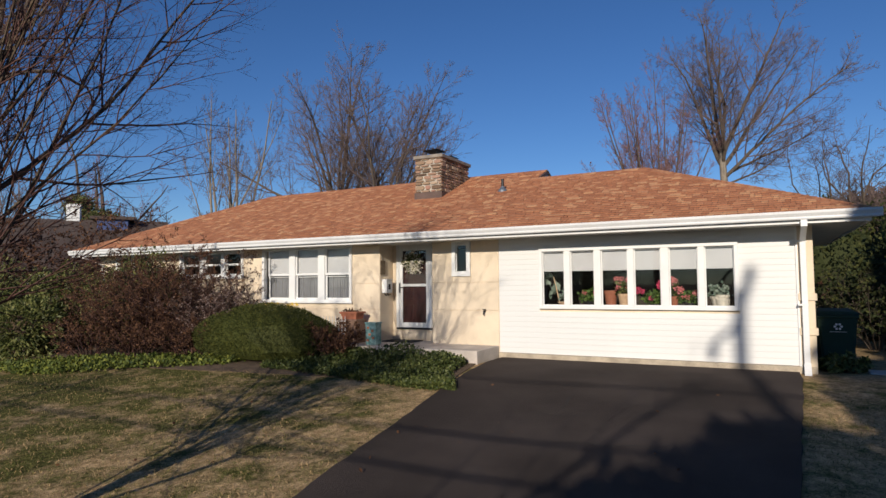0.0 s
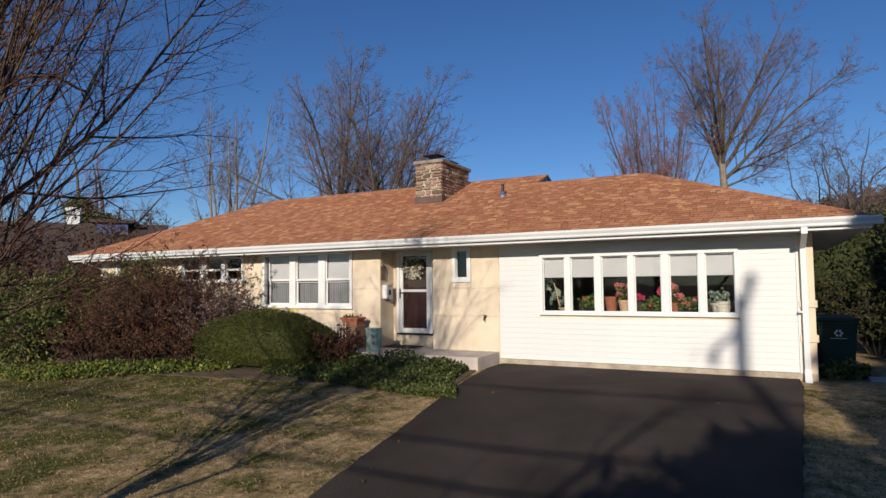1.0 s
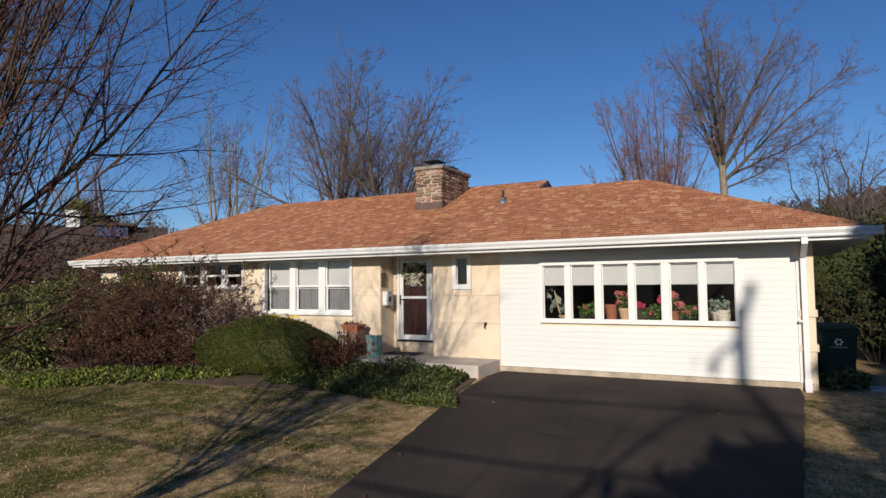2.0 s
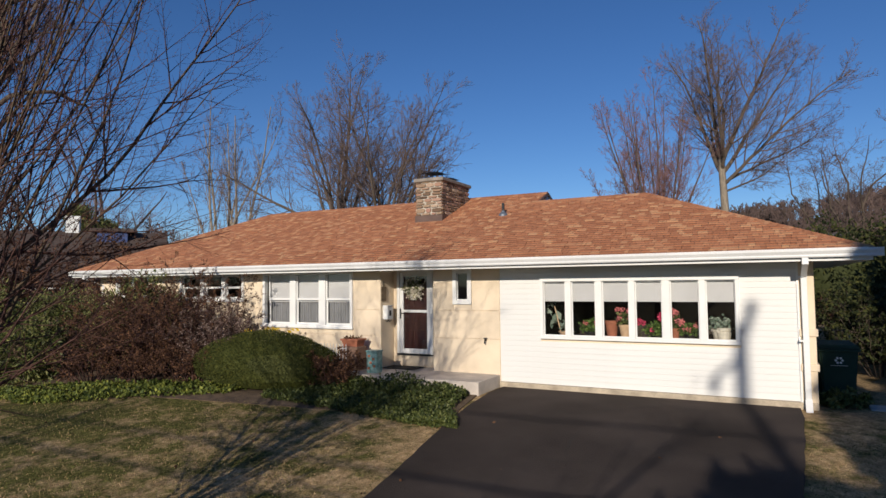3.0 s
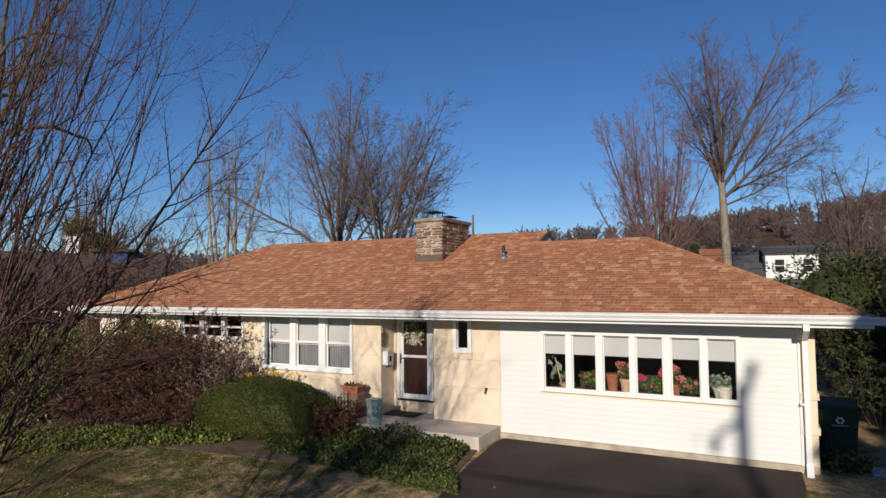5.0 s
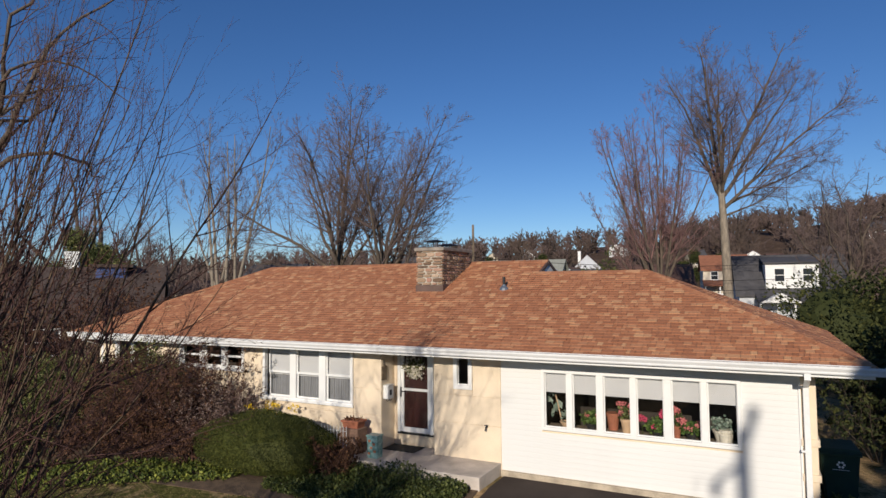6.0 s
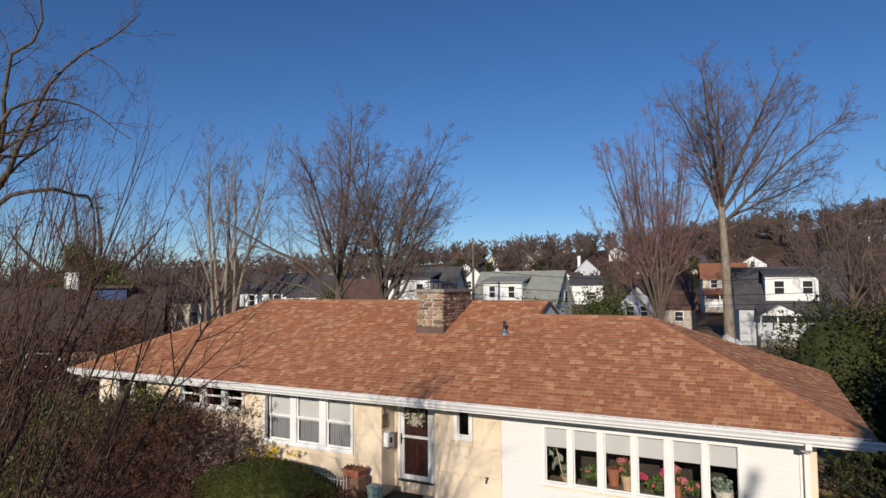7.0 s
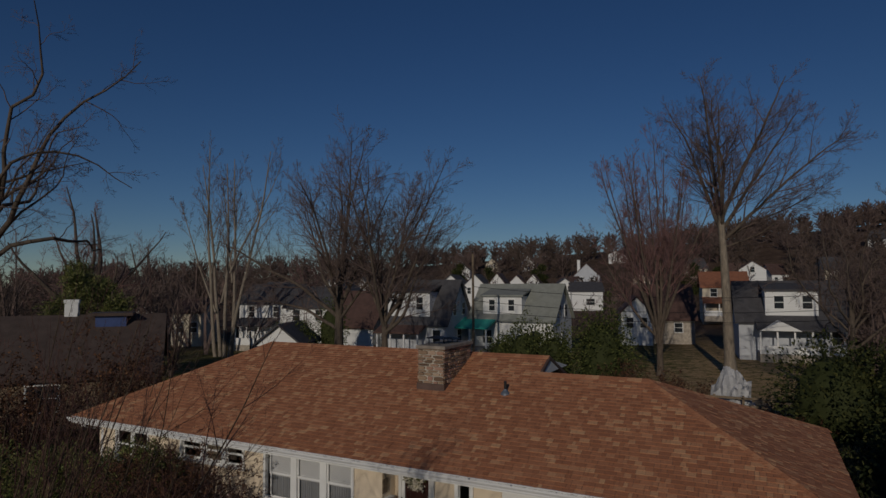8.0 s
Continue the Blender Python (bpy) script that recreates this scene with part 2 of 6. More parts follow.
M["roof_green"] = mat("grey_green_roof", (0.27, 0.28, 0.25), 0.9, 0.15, 2, 0.2, 14)
M["roof_brown"] = mat("brown_roof", (0.10, 0.055, 0.045), 0.9, 0.25, 2, 0.3, 14)
M["roof_orange"] = mat("orange_roof", (0.30, 0.12, 0.065), 0.9, 0.2, 2, 0.2, 14)
M["roof_umber"] = mat("umber_roof", (0.085, 0.06, 0.05), 0.9, 0.25, 2, 0.3, 14)
M["pane_dark"] = mat("dark_pane", (0.03, 0.035, 0.04), 0.1, 0.1, 2, 0, 5)
M["awning"] = mat("turquoise_canvas", (0.03, 0.36, 0.30), 0.8, 0.15, 3, 0.1, 30)
M["blue_paint"] = mat("blue_paint", (0.04, 0.07, 0.20), 0.5, 0.2, 3, 0.1, 30)
M["wood"] = mat("weathered_wood", (0.24, 0.18, 0.12), 0.9, 0.35, 4, 0.4, 40, stretch=(1, 1, 4))
M["soil"] = mat("leaf_litter", (0.13, 0.085, 0.052), 0.95, 0.45, 5, 0.8, 40)


# ---- mesh helpers ----
def mesh_ob(name, bm, material):
    me = bpy.data.meshes.new(name)
    bm.normal_update()
    bm.to_mesh(me)
    bm.free()
    me.materials.append(material)
    return new(name, me)


def part(name, bm, material, parent, label=""):
    ob = mesh_ob(name, bm, material)
    ob.parent = parent
    if label:
        tagged(ob, label)
    return ob


def piece(name, me, parent, m):
    """One of many alike pieces on a shared mesh."""
    ob = new(name, me)
    ob.parent = parent
    ob.matrix_basis = m
    return ob


def empty(name, x=0, y=0, z=0, rz=0):
    ob = new(name)
    ob.matrix_basis = pose(x, y, z, 0, 0, rz)
    return ob


def box(bm, x0, x1, y0, y1, z0, z1, bevel=0.0):
    g = bmesh.ops.create_cube(bm, size=1.0)["verts"]
    bmesh.ops.transform(bm, matrix=Matrix.Translation(((x0 + x1) / 2, (y0 + y1) / 2, (z0 + z1) / 2)) @ Matrix.Diagonal((x1 - x0, y1 - y0, z1 - z0, 1)), verts=g)
    if bevel:
        es = list({e for v in g for e in v.link_edges})
        bmesh.ops.bevel(bm, geom=es, offset=bevel, segments=2, affect="EDGES", profile=0.5)
    return bm


def boxes(*bs, bevel=0.0):
    bm = bmesh.new()
    for b in bs:
        box(bm, *b, bevel=bevel)
    return bm


def prism(bm, pts, m=None):
    """A closed solid from two matching rings of points, the second after the first."""
    n = len(pts) // 2
    v = [bm.verts.new(m @ Vector(p) if m else p) for p in pts]
    bm.faces.new(v[:n][::-1])
    bm.faces.new(v[n:])
    for i in range(n):
        j = (i + 1) % n
        bm.faces.new((v[i], v[j], v[n + j], v[n + i]))
    return bm


def profile_x(bm, yz, x0, x1):
    """Extrudes a closed (y, z) outline along x."""
    prism(bm, [(x0, y, z) for y, z in yz] + [(x1, y, z) for y, z in yz])
    bmesh.ops.recalc_face_normals(bm, faces=bm.faces)
    return bm


def lathe(bm, rz, seg=16, m=None):
    """Turns a list of (radius, height) about z."""
    rings = []
    for r, z in rz:
        ring = []
        for i in range(seg):
            a = 2 * math.pi * i / seg
            p = Vector((r * math.cos(a), r * math.sin(a), z))
            ring.append(bm.verts.new(m @ p if m else p))
        rings.append(ring)
    for a, b in zip(rings, rings[1:]):
        for i in range(seg):
            j = (i + 1) % seg
            bm.faces.new((a[i], a[j], b[j], b[i]))
    bm.faces.new(rings[0][::-1])
    bm.faces.new(rings[-1])
    return bm


def tube(bm, p, q, r, r2=None, seg=8):
    p, q = Vector(p), Vector(q)
    m = Matrix.Translation(p) @ (q - p).to_track_quat("Z", "Y").to_matrix().to_4x4()
    return lathe(bm, [(r, 0), (r if r2 is None else r2, (q - p).length)], seg, m)


def raw(name, verts, faces, material, parent=None, smooth=False):
    me = bpy.data.meshes.new(name)
    me.from_pydata(verts, [], faces)
    me.materials.append(material)
    if smooth:
        me.polygons.foreach_set("use_smooth", [True] * len(me.polygons))
    ob = new(name, me)
    ob.parent = parent
    return ob


def leaves(rng, centres, size, material, name, parent, narrow=0.5, droop=0.0, normals=None):
    """A crown of small folded leaves, one at each centre."""
    n = len(centres)
    c = np.asarray(centres, float)
    d = rng.normal(size=(n, 3))
    if normals is not None:
        d = d * 0.7 + np.asarray(normals)
    d[:, 2] -= droop
    d /= np.linalg.norm(d, axis=1)[:, None] + 1e-9
    s = np.cross(d, rng.normal(size=(n, 3)))
    s /= np.linalg.norm(s, axis=1)[:, None] + 1e-9
    up = np.cross(s, d)
    L = size * rng.uniform(0.6, 1.35, n)[:, None]
    W = L * narrow
    a, b2, t, r = c, c + d * L * 0.5 - s * W * 0.5 + up * L * 0.08, c + d * L, c + d * L * 0.5 + s * W * 0.5 + up * L * 0.08
    v = np.stack([a, b2, t, r], 1).reshape(-1, 3)
    f = [(4 * i, 4 * i + 1, 4 * i + 2, 4 * i + 3) for i in range(n)]
    return raw(name, v.tolist(), f, material, parent)


# ---- terrain ----
def ground_z(x, y):
    z = -0.12 - 0.085 * max(0.0, 9.0 - max(y, -4.5))
    if y > 20:
        z -= 0.9 * min(1.0, (y - 20) / 30)
    d = math.hypot(x, y)
    if y > 70 or d > 85:
        side = max(-1.0, min(1.0, (math.atan2(x, max(y, 1.0)) + 0.45) / 0.6))
        rise = min(1.0, max(0.0, (d - 125) / 205))
        rise = rise * rise * (3 - 2 * rise)
        z += rise * (16.5 + 14 * side) * (1 if y > -20 else 0)
        z += 2.2 * min(1.0, max(0.0, (d - 85) / 30)) * (1 if y > 0 else 0)
    z += 0.05 * noise.noise(Vector((x * 0.25, y * 0.25, 0))) * (1.0 if y < 7 or y > 18 else 0.2)
    return z


def axis(lo, hi, near_lo, near_hi, fine, grow):
    out, s, v = [], fine, near_hi
    v = near_lo
    while v < near_hi:
        out.append(v)
        v += fine
    v, s = near_hi, fine
    while v < hi:
        out.append(v)
        s *= grow
        v += s
    out.append(hi)
    v, s = near_lo, fine
    while v > lo:
        s *= grow
        v -= s
        out.append(max(v, lo))
    return sorted(set(round(q, 3) for q in out))


gx, gy = axis(-1500, 1500, -22, 8, 0.5, 1.12), axis(-600, 2400, -6, 22, 0.5, 1.1)
gv = [(x, y, ground_z(x, y)) for y in gy for x in gx]
gf = [(j * len(gx) + i, j * len(gx) + i + 1, (j + 1) * len(gx) + i + 1, (j + 1) * len(gx) + i) for j in range(len(gy) - 1) for i in range(len(gx) - 1)]
ground = raw("ground", gv, gf, M["lawn"], smooth=True)
tagged(ground, "winter lawn of green and straw-coloured grass", "lawn", kind="structure")


def slab(name, outline, lift, material, label, category, depth=0.15):
    """A sheet that follows the ground within a left and a right edge: rows of (y, x_left, x_right)."""
    bm = bmesh.new()
    rows = []
    for y, xl, xr in outline:
        rows.append([bm.verts.new((xl + (xr - xl) * i / 16, y, ground_z(xl + (xr - xl) * i / 16, y) + lift)) for i in range(17)])
    for a, b in zip(rows, rows[1:]):
        for i in range(16):
            bm.faces.new((a[i], a[i + 1], b[i + 1], b[i]))
    ret = bmesh.ops.extrude_face_region(bm, geom=bm.faces[:])
    bmesh.ops.translate(bm, vec=(0, 0, -depth), verts=[g for g in ret["geom"] if isinstance(g, bmesh.types.BMVert)])
    bmesh.ops.recalc_face_normals(bm, faces=bm.faces)
    ob = mesh_ob(name, bm, material)
    return tagged(ob, label, category, kind="structure")


rngd = random.Random(4)
drive_rows = []
for i in range(70):
    y = 9.9 - i * 0.26
    xl = -4.33 + max(0, 8.7 - y) * 0.03 + max(0, 7.3 - y) * 0.115 + rngd.uniform(-0.02, 0.02)
    xr = 0.90 - max(0, 9 - y) * 0.055 + rngd.uniform(-0.012, 0.012)
    if y > 8.9:
        xl = -4.35
    drive_rows.append((y, xl, xr))
driveway = slab("driveway", drive_rows[::-1], 0.035, M["asphalt"], "black asphalt driveway sealed smooth, with a few cracks", "driveway")


def crack(x, y, heading, length, seed):
    """A thin tar-filled crack that wanders over the asphalt."""
    rr = random.Random(seed)
    v, f = [], []
    n = int(length / 0.06)
    for i in range(n + 1):
        w = 0.007 * math.sin(math.pi * (i + 0.4) / (n + 0.8)) + 0.0015
        c, q = math.cos(heading), math.sin(heading)
        for k in (-1, 1):
            px, py = x - q * w * k, y + c * w * k
            v.append((px, py, ground_z(px, py) + 0.043))
        heading += rr.uniform(-0.32, 0.32)
        x, y = x + 0.06 * c, y + 0.06 * q
    f = [(2 * i, 2 * i + 2, 2 * i + 3, 2 * i + 1) for i in range(n)]
    return raw("crack", v, f, M["tar"], driveway)


for cx, cy, ch, cl, cs in ((-1.15, 9.2, 3.9, 2.2, 1), (-2.1, 7.4, 4.4, 1.3, 2), (-1.6, 6.2, 3.6, 0.9, 3), (-0.5, 5.4, 4.1, 1.4, 4), (-3.2, 8.4, 3.4, 1.0, 5)):
    crack(cx, cy, ch, cl, cs)
road = slab("road", [(-14 + i * 0.5, -60, 60) for i in range(14)], 0.02, M["asphalt"], "dark asphalt street in front of the lawn", "road")

# ---- the house ----
house = tagged(empty("house"), "single-storey cream stucco ranch house with a brown shingle hip roof", "house")
XL, XR = -17.45, 1.13          # ends of the walls
YF, YB = 10.0, 16.6            # front and back wall
EAVE_Y, EAVE_Z, PITCH = 9.34, 2.50, 0.415
T = 0.2


def wall_x(name, x0, x1, y, z0, z1, holes=(), material=None, thick=T):
    """A wall along x with its outer face at y, and rectangular openings (x0, x1, z0, z1) right through it."""
    bm = bmesh.new()
    xs = sorted({x0, x1, *[h[0] for h in holes], *[h[1] for h in holes]})
    for a, b in zip(xs, xs[1:]):
        mid = (a + b) / 2
        cuts = sorted((h[2], h[3]) for h in holes if h[0] < mid < h[1])
        z = z0
        for lo, hi in cuts:
            if lo > z:
                box(bm, a, b, y, y + thick, z, lo)
            z = hi
        if z < z1:
            box(bm, a, b, y, y + thick, z, z1)
    bmesh.ops.remove_doubles(bm, verts=bm.verts, dist=0.0005)
    return part(name, bm, material or M["stucco"], house)


# openings: x0, x1, z0, z1
W_FAR = (-16.68, -15.2, 1.15, 2.32)
W_BED = (-13.92, -11.52, 1.62, 2.32)
W_LIV = (-10.86, -8.08, 1.00, 2.34)
W_SML = (-5.53, -5.09, 1.57, 2.34)
W_GAR = (-3.56, 0.04, 0.90, 2.10)
DOOR = (-7.20, -6.25, 0.36, 2.36)
YL = 9.9
wall_x("front_wall", XL, -7.31, YL + 0.02, -0.3, 2.6, [W_FAR, W_BED, W_LIV])
wall_x("entry_wall", -7.31, -6.02, 10.47, -0.3, 2.6, [DOOR])
wall_x("front_wall_middle", -6.02, -4.43, YF + 0.04, -0.3, 2.6, [W_SML])
wall_x("front_wall_garage", -4.43, XR, YF + 0.04, -0.3, 2.6, [W_GAR])
part("back_wall", boxes((XL, XR, YB, YB + T, -0.3, 2.6)), M["stucco"], house)
part("side_wall", boxes((XL, XL + T, YL + 0.222, YB - 0.002, -0.3, 2.6)), M["stucco"], house)
part("side_wall", boxes((XR - T, XR, YF + 0.242, YB - 0.002, -0.3, 2.6)), M["stucco"], house)
part("entry_return_wall", boxes((-7.51, -7.312, YL + 0.222, 10.468, -0.3, 2.6)), M["stucco"], house)
part("entry_return_wall", boxes((-6.018, -5.82, YF + 0.242, 10.9, -0.3, 2.6)), M["stucco"], house)
# room surfaces carry the painted dimness, so the panes read dark
part("room_floor", boxes((XL + T, XR - T, 10.7, YB, -0.1, 0.05)), M["room_gloom"], house)
part("room_partition", boxes((-4.6, -4.5, 10.7, YB, 0.05, 2.55)), M["room_gloom"], house)
part("room_partition", boxes((-4.49, XR - T - 0.01, 13.4, 13.5, 0.05, 2.55)), M["room_gloom"], house)
part("room_ceiling", boxes((XL + T, XR - T, 10.7, YB, 2.56, 2.6)), M["room_gloom"], house)
part("foundation", boxes((-4.45, XR + 0.02, YF - 0.04, YF + 0.03, -0.35, -0.003), bevel=0.01), M["footing"], house)

# stucco panels with open joints
def panel(x0, x1, y, z0, z1):
    part("panel", boxes((x0 + 0.004, x1 - 0.004, y - 0.018, y + 0.0, z0 + 0.005, z1 - 0.005), bevel=0.004), M["stucco"], house)


Z1, Z2 = 0.85, 1.44
for a, b in ((XL, -16.68), (-15.2, -13.92), (-11.52, -10.86), (-8.08, -7.31)):
    for lo, hi in ((-0.2, Z1), (Z1, Z2), (Z2, 2.58)):
        panel(a, b, YL + 0.02, lo, hi)
for a, b, top in ((-16.68, -15.2, 1.15), (-10.86, -8.08, 1.0), (-13.92, -11.52, 1.62)):
    panel(a, b, YL + 0.02, -0.2, Z1)
    if top > Z1 + 0.1:
        panel(a, b, YL + 0.02, Z1, min(top, Z2))
    if top > Z2:
        panel(a, b, YL + 0.02, Z2, top)
for lo, hi in ((-0.2, Z1), (Z1, Z2)):
    panel(-6.02, -4.45, YF + 0.04, lo, hi)
for a, b, lo, hi in ((-6.02, -5.53, Z2, 2.58), (-5.09, -4.45, Z2, 2.58), (-5.53, -5.09, Z2, 1.57)):
    panel(a, b, YF + 0.04, lo, hi)
for lo, hi in ((-0.2, 0.55), (0.59, 1.12), (1.16, 2.58)):   # quoins on the garage corner
    part("corner_panel", boxes((0.93, XR + 0.03, YF - 0.0, YF + 0.36, lo, hi), bevel=0.008), M["stucco"], house)
for z in (0.57, 1.14):
    part("corner_band", boxes((0.92, XR + 0.06, YF - 0.03, YF + 0.38, z - 0.06, z + 0.06), bevel=0.01), M["stucco"], house)

# white lapped siding on the old garage door opening
lap = 0.105


def lap_mesh(length):
    bm = bmesh.new()
    profile_x(bm, [(0.0, 0.0), (-0.020, 0.002), (-0.021, 0.008), (-0.0145, lap + 0.006), (0.0, lap + 0.006)], 0, length)
    me = bpy.data.meshes.new("clapboard")
    bm.to_mesh(me)
    bm.free()
    me.materials.append(M["siding"])
    return me


full, lft, rgt = lap_mesh(5.35), lap_mesh(0.87), lap_mesh(0.88)
z = 0.0
while z < 2.45:
    inside = W_GAR[2] - 0.02 < z + lap * 0.5 < W_GAR[3] + 0.02
    if inside:
        piece("clapboard", lft, house, pose(-4.44, YF + 0.038, z))
        piece("clapboard", rgt, house, pose(0.04, YF + 0.038, z))
    else:
        piece("clapboard", full, house, pose(-4.44, YF + 0.038, z))
    z += lap
part("corner_trim", boxes((0.905, 0.935, YF - 0.012, YF + 0.03, -0.05, 2.45)), M["white"], house)


# ---- windows ----
def sash_window(x0, x1, z0, z1, y, units, shade_to, curtain, name="window", mid=True, frame_w=0.07):
    """White window of side-by-side units; mid: a meeting rail. shade_to: bottom of the blind."""
    win = empty(name)
    win.parent = house
    f = frame_w
    part("frame", boxes((x0, x1, y - 0.035, y + 0.09, z1 - f, z1), (x0, x1, y - 0.035, y + 0.09, z0, z0 + f), (x0, x0 + f, y - 0.033, y + 0.088, z0 + f, z1 - f), (x1 - f, x1, y - 0.033, y + 0.088, z0 + f, z1 - f), bevel=0.006), M["white"], win)
    if mid:
        part("sill", boxes((x0 - 0.03, x1 + 0.03, y - 0.07, y - 0.036, z0 - 0.02, z0 + 0.03), bevel=0.006), M["white"], win)
    for i, (a, b) in enumerate(units):
        if i:
            part("mullion", boxes((units[i - 1][1], a, y - 0.03, y + 0.085, z0 + f, z1 - f), bevel=0.005), M["white"], win)
        zm = (z0 + z1) / 2 - 0.02
        lo, hi = z0 + f, z1 - f
        if mid:
            s = 0.028
            part("upper_sash", boxes((a, b, y + 0.01, y + 0.04, zm, zm + 0.05), (a, a + s, y + 0.012, y + 0.038, zm + 0.05, hi), (b - s, b, y + 0.012, y + 0.038, zm + 0.05, hi), bevel=0.003), M["white"], win)
            part("lower_sash", boxes((a, b, y + 0.042, y + 0.07, lo, lo + 0.04), (a, b, y + 0.042, y + 0.07, zm - 0.01, zm + 0.03), (a, a + s, y + 0.044, y + 0.068, lo + 0.04, zm - 0.01), (b - s, b, y + 0.044, y + 0.068, lo + 0.04, zm - 0.01), bevel=0.003), M["white"], win)
        else:
            s = 0.02
            part("sash", boxes((a, b, y + 0.02, y + 0.06, lo, lo + s), (a, b, y + 0.02, y + 0.06, hi - s, hi), (a, a + s, y + 0.022, y + 0.058, lo + s, hi - s), (b - s, b, y + 0.022, y + 0.058, lo + s, hi - s), bevel=0.003), M["white"], win)
        g = part("pane", boxes((a + 0.01, b - 0.01, y + 0.048, y + 0.053, lo + 0.01, hi - 0.01)), M["glass"], win)
        g.visible_shadow = False
        if shade_to:
            part("roller_shade", boxes((a - 0.05, b + 0.05, y + 0.086, y + 0.089, shade_to, hi + 0.02), (a - 0.05, b + 0.05, y + 0.083, y + 0.093, shade_to - 0.02, shade_to)), M["shade"], win, "pale roller blind pulled part way down")
        if curtain:
            bm = bmesh.new()
            n = 72
            top = [bm.verts.new((a - 0.05 + (b - a + 0.1) * k / n, y + 0.125 + 0.016 * math.sin(k * 1.05) + 0.006 * math.sin(k * 0.37), hi)) for k in range(n + 1)]
            bot = [bm.verts.new((v.co.x, y + 0.125 + (v.co.y - y - 0.125) * 1.25, lo - 0.1)) for v in top]
            for k in range(n):
                bm.faces.new((top[k], top[k + 1], bot[k + 1], bot[k]))
            part("curtain", bm, M["curtain"], win, "pleated grey curtain")
    # dark sheet added behind the window in place of an unlit room
    part("gloom_backing", boxes((x0 + 0.02, x1 - 0.02, y + 1.6, y + 1.62, z0 - 0.4, z1 + 0.1)), M["room_gloom"], win)
    return win


yl = YL + 0.0
sash_window(*W_LIV, yl, [(-10.68, -9.97), (-9.78, -9.07), (-8.87, -8.16)], 1.62, True)
sash_window(*W_BED, yl, [(-13.83, -13.12), (-12.95, -12.32), (-12.18, -11.60)], 0, False)
sash_window(*W_FAR, yl, [(-16.6, -15.98), (-15.9, -15.28)], 0, False)
sash_window(*W_SML, YF + 0.02, [(-5.45, -5.16)], 0, False, mid=False, frame_w=0.09)
GU = [(-3.50, -3.05), (-2.93, -2.46), (-2.33, -1.83), (-1.72, -1.24), (-1.10, -0.61), (-0.50, -0.02)]
garage_window = sash_window(W_GAR[0], W_GAR[1], W_GAR[2], W_GAR[3], YF - 0.0, GU, 1.66, False, mid=False, frame_w=0.065)
part("inner_sill", boxes((W_GAR[0], W_GAR[1], YF + 0.15, YF + 0.6, 0.86, 0.92)), M["wood"], garage_window)

# ---- front door ----
door = tagged(empty("front_door"), "white storm door over a dark red wooden door, closed", "door")
d0, d1, e0, e1 = DOOR
yd = 10.45
part("door_frame", boxes((d0, d0 + 0.07, yd - 0.03, yd + 0.1, e0, e1 - 0.07), (d1 - 0.07, d1, yd - 0.03, yd + 0.1, e0, e1 - 0.07), (d0, d1, yd - 0.032, yd + 0.1, e1 - 0.07, e1), bevel=0.006), M["white"], door)
a, b = d0 + 0.072, d1 - 0.072
storm = part("storm_door", boxes((a, a + 0.09, yd - 0.01, yd + 0.025, e0 + 0.06, e1 - 0.072), (b - 0.09, b, yd - 0.01, yd + 0.025, e0 + 0.06, e1 - 0.072), (a + 0.09, b - 0.09, yd - 0.01, yd + 0.025, e1 - 0.17, e1 - 0.072), (a + 0.09, b - 0.09, yd - 0.01, yd + 0.025, 1.36, 1.42), (a + 0.09, b - 0.09, yd - 0.01, yd + 0.025, e0 + 0.06, e0 + 0.17), bevel=0.006), M["white"], door, "white storm door frame")
for lo, hi in ((e0 + 0.165, 1.365), (1.415, e1 - 0.165)):
    g = part("pane", boxes((a + 0.085, b - 0.085, yd + 0.005, yd + 0.01, lo, hi)), M["glass"], storm)
    g.visible_shadow = False
bm = boxes((a - 0.02, b + 0.02, yd + 0.06, yd + 0.1, e0, e1 - 0.05))
for x0, x1 in ((a + 0.12, (a + b) / 2 - 0.05), ((a + b) / 2 + 0.05, b - 0.12)):
    for z0, z1 in ((e0 + 0.2, 0.95), (1.05, 1.6), (1.7, 2.1)):
        box(bm, x0, x1, yd + 0.05, yd + 0.062, z0, z1, bevel=0.005)
part("door_leaf", bm, M["red_door"], door, "dark red panelled door")
bm = bmesh.new()
tube(bm, (a + 0.03, yd - 0.04, 1.22), (a + 0.03, yd - 0.04, 1.44), 0.014)
tube(bm, (a + 0.03, yd - 0.045, 1.34), (a + 0.13, yd - 0.05, 1.34), 0.011)
part("handle", bm, M["iron"], door, "dark metal lever handle")
part("threshold", boxes((d0 + 0.02, d1 - 0.0, yd - 0.06, yd + 0.1, e0 + 0.02, e0 + 0.055)), M["iron"], door)
part("lower_panel", boxes((d0 + 0.0, d1 + 0.02, yd - 0.02, yd + 0.1, 0.17, e0 + 0.018)), M["stucco"], door)

# ---- roof ----
roof = empty("roof")
roof.parent = house
ZR = lambda y: EAVE_Z + PITCH * (y - EAVE_Y)
RXL, RXR, RYB = -17.95, 1.90, 17.35
YR1, YR2 = 14.0, 13.2            # the high and the low ridge
ZR1, ZR2 = ZR(YR1), ZR(YR2)
XG = -4.66                       # gable where the high ridge ends
XH1, XH2 = -14.45, -1.97         # ends of the ridges at the hips
RYB2 = YR2 + (YR2 - EAVE_Y) * 1.05


def deck(name, pts, material=None):
    """One roof plane with some thickness."""
    bm = bmesh.new()
    lo = [(x, y, z - 0.10) for x, y, z in pts]
    prism(bm, lo + list(pts))
    bmesh.ops.recalc_face_normals(bm, faces=bm.faces)
    return part(name, bm, material or M["flash"], roof)


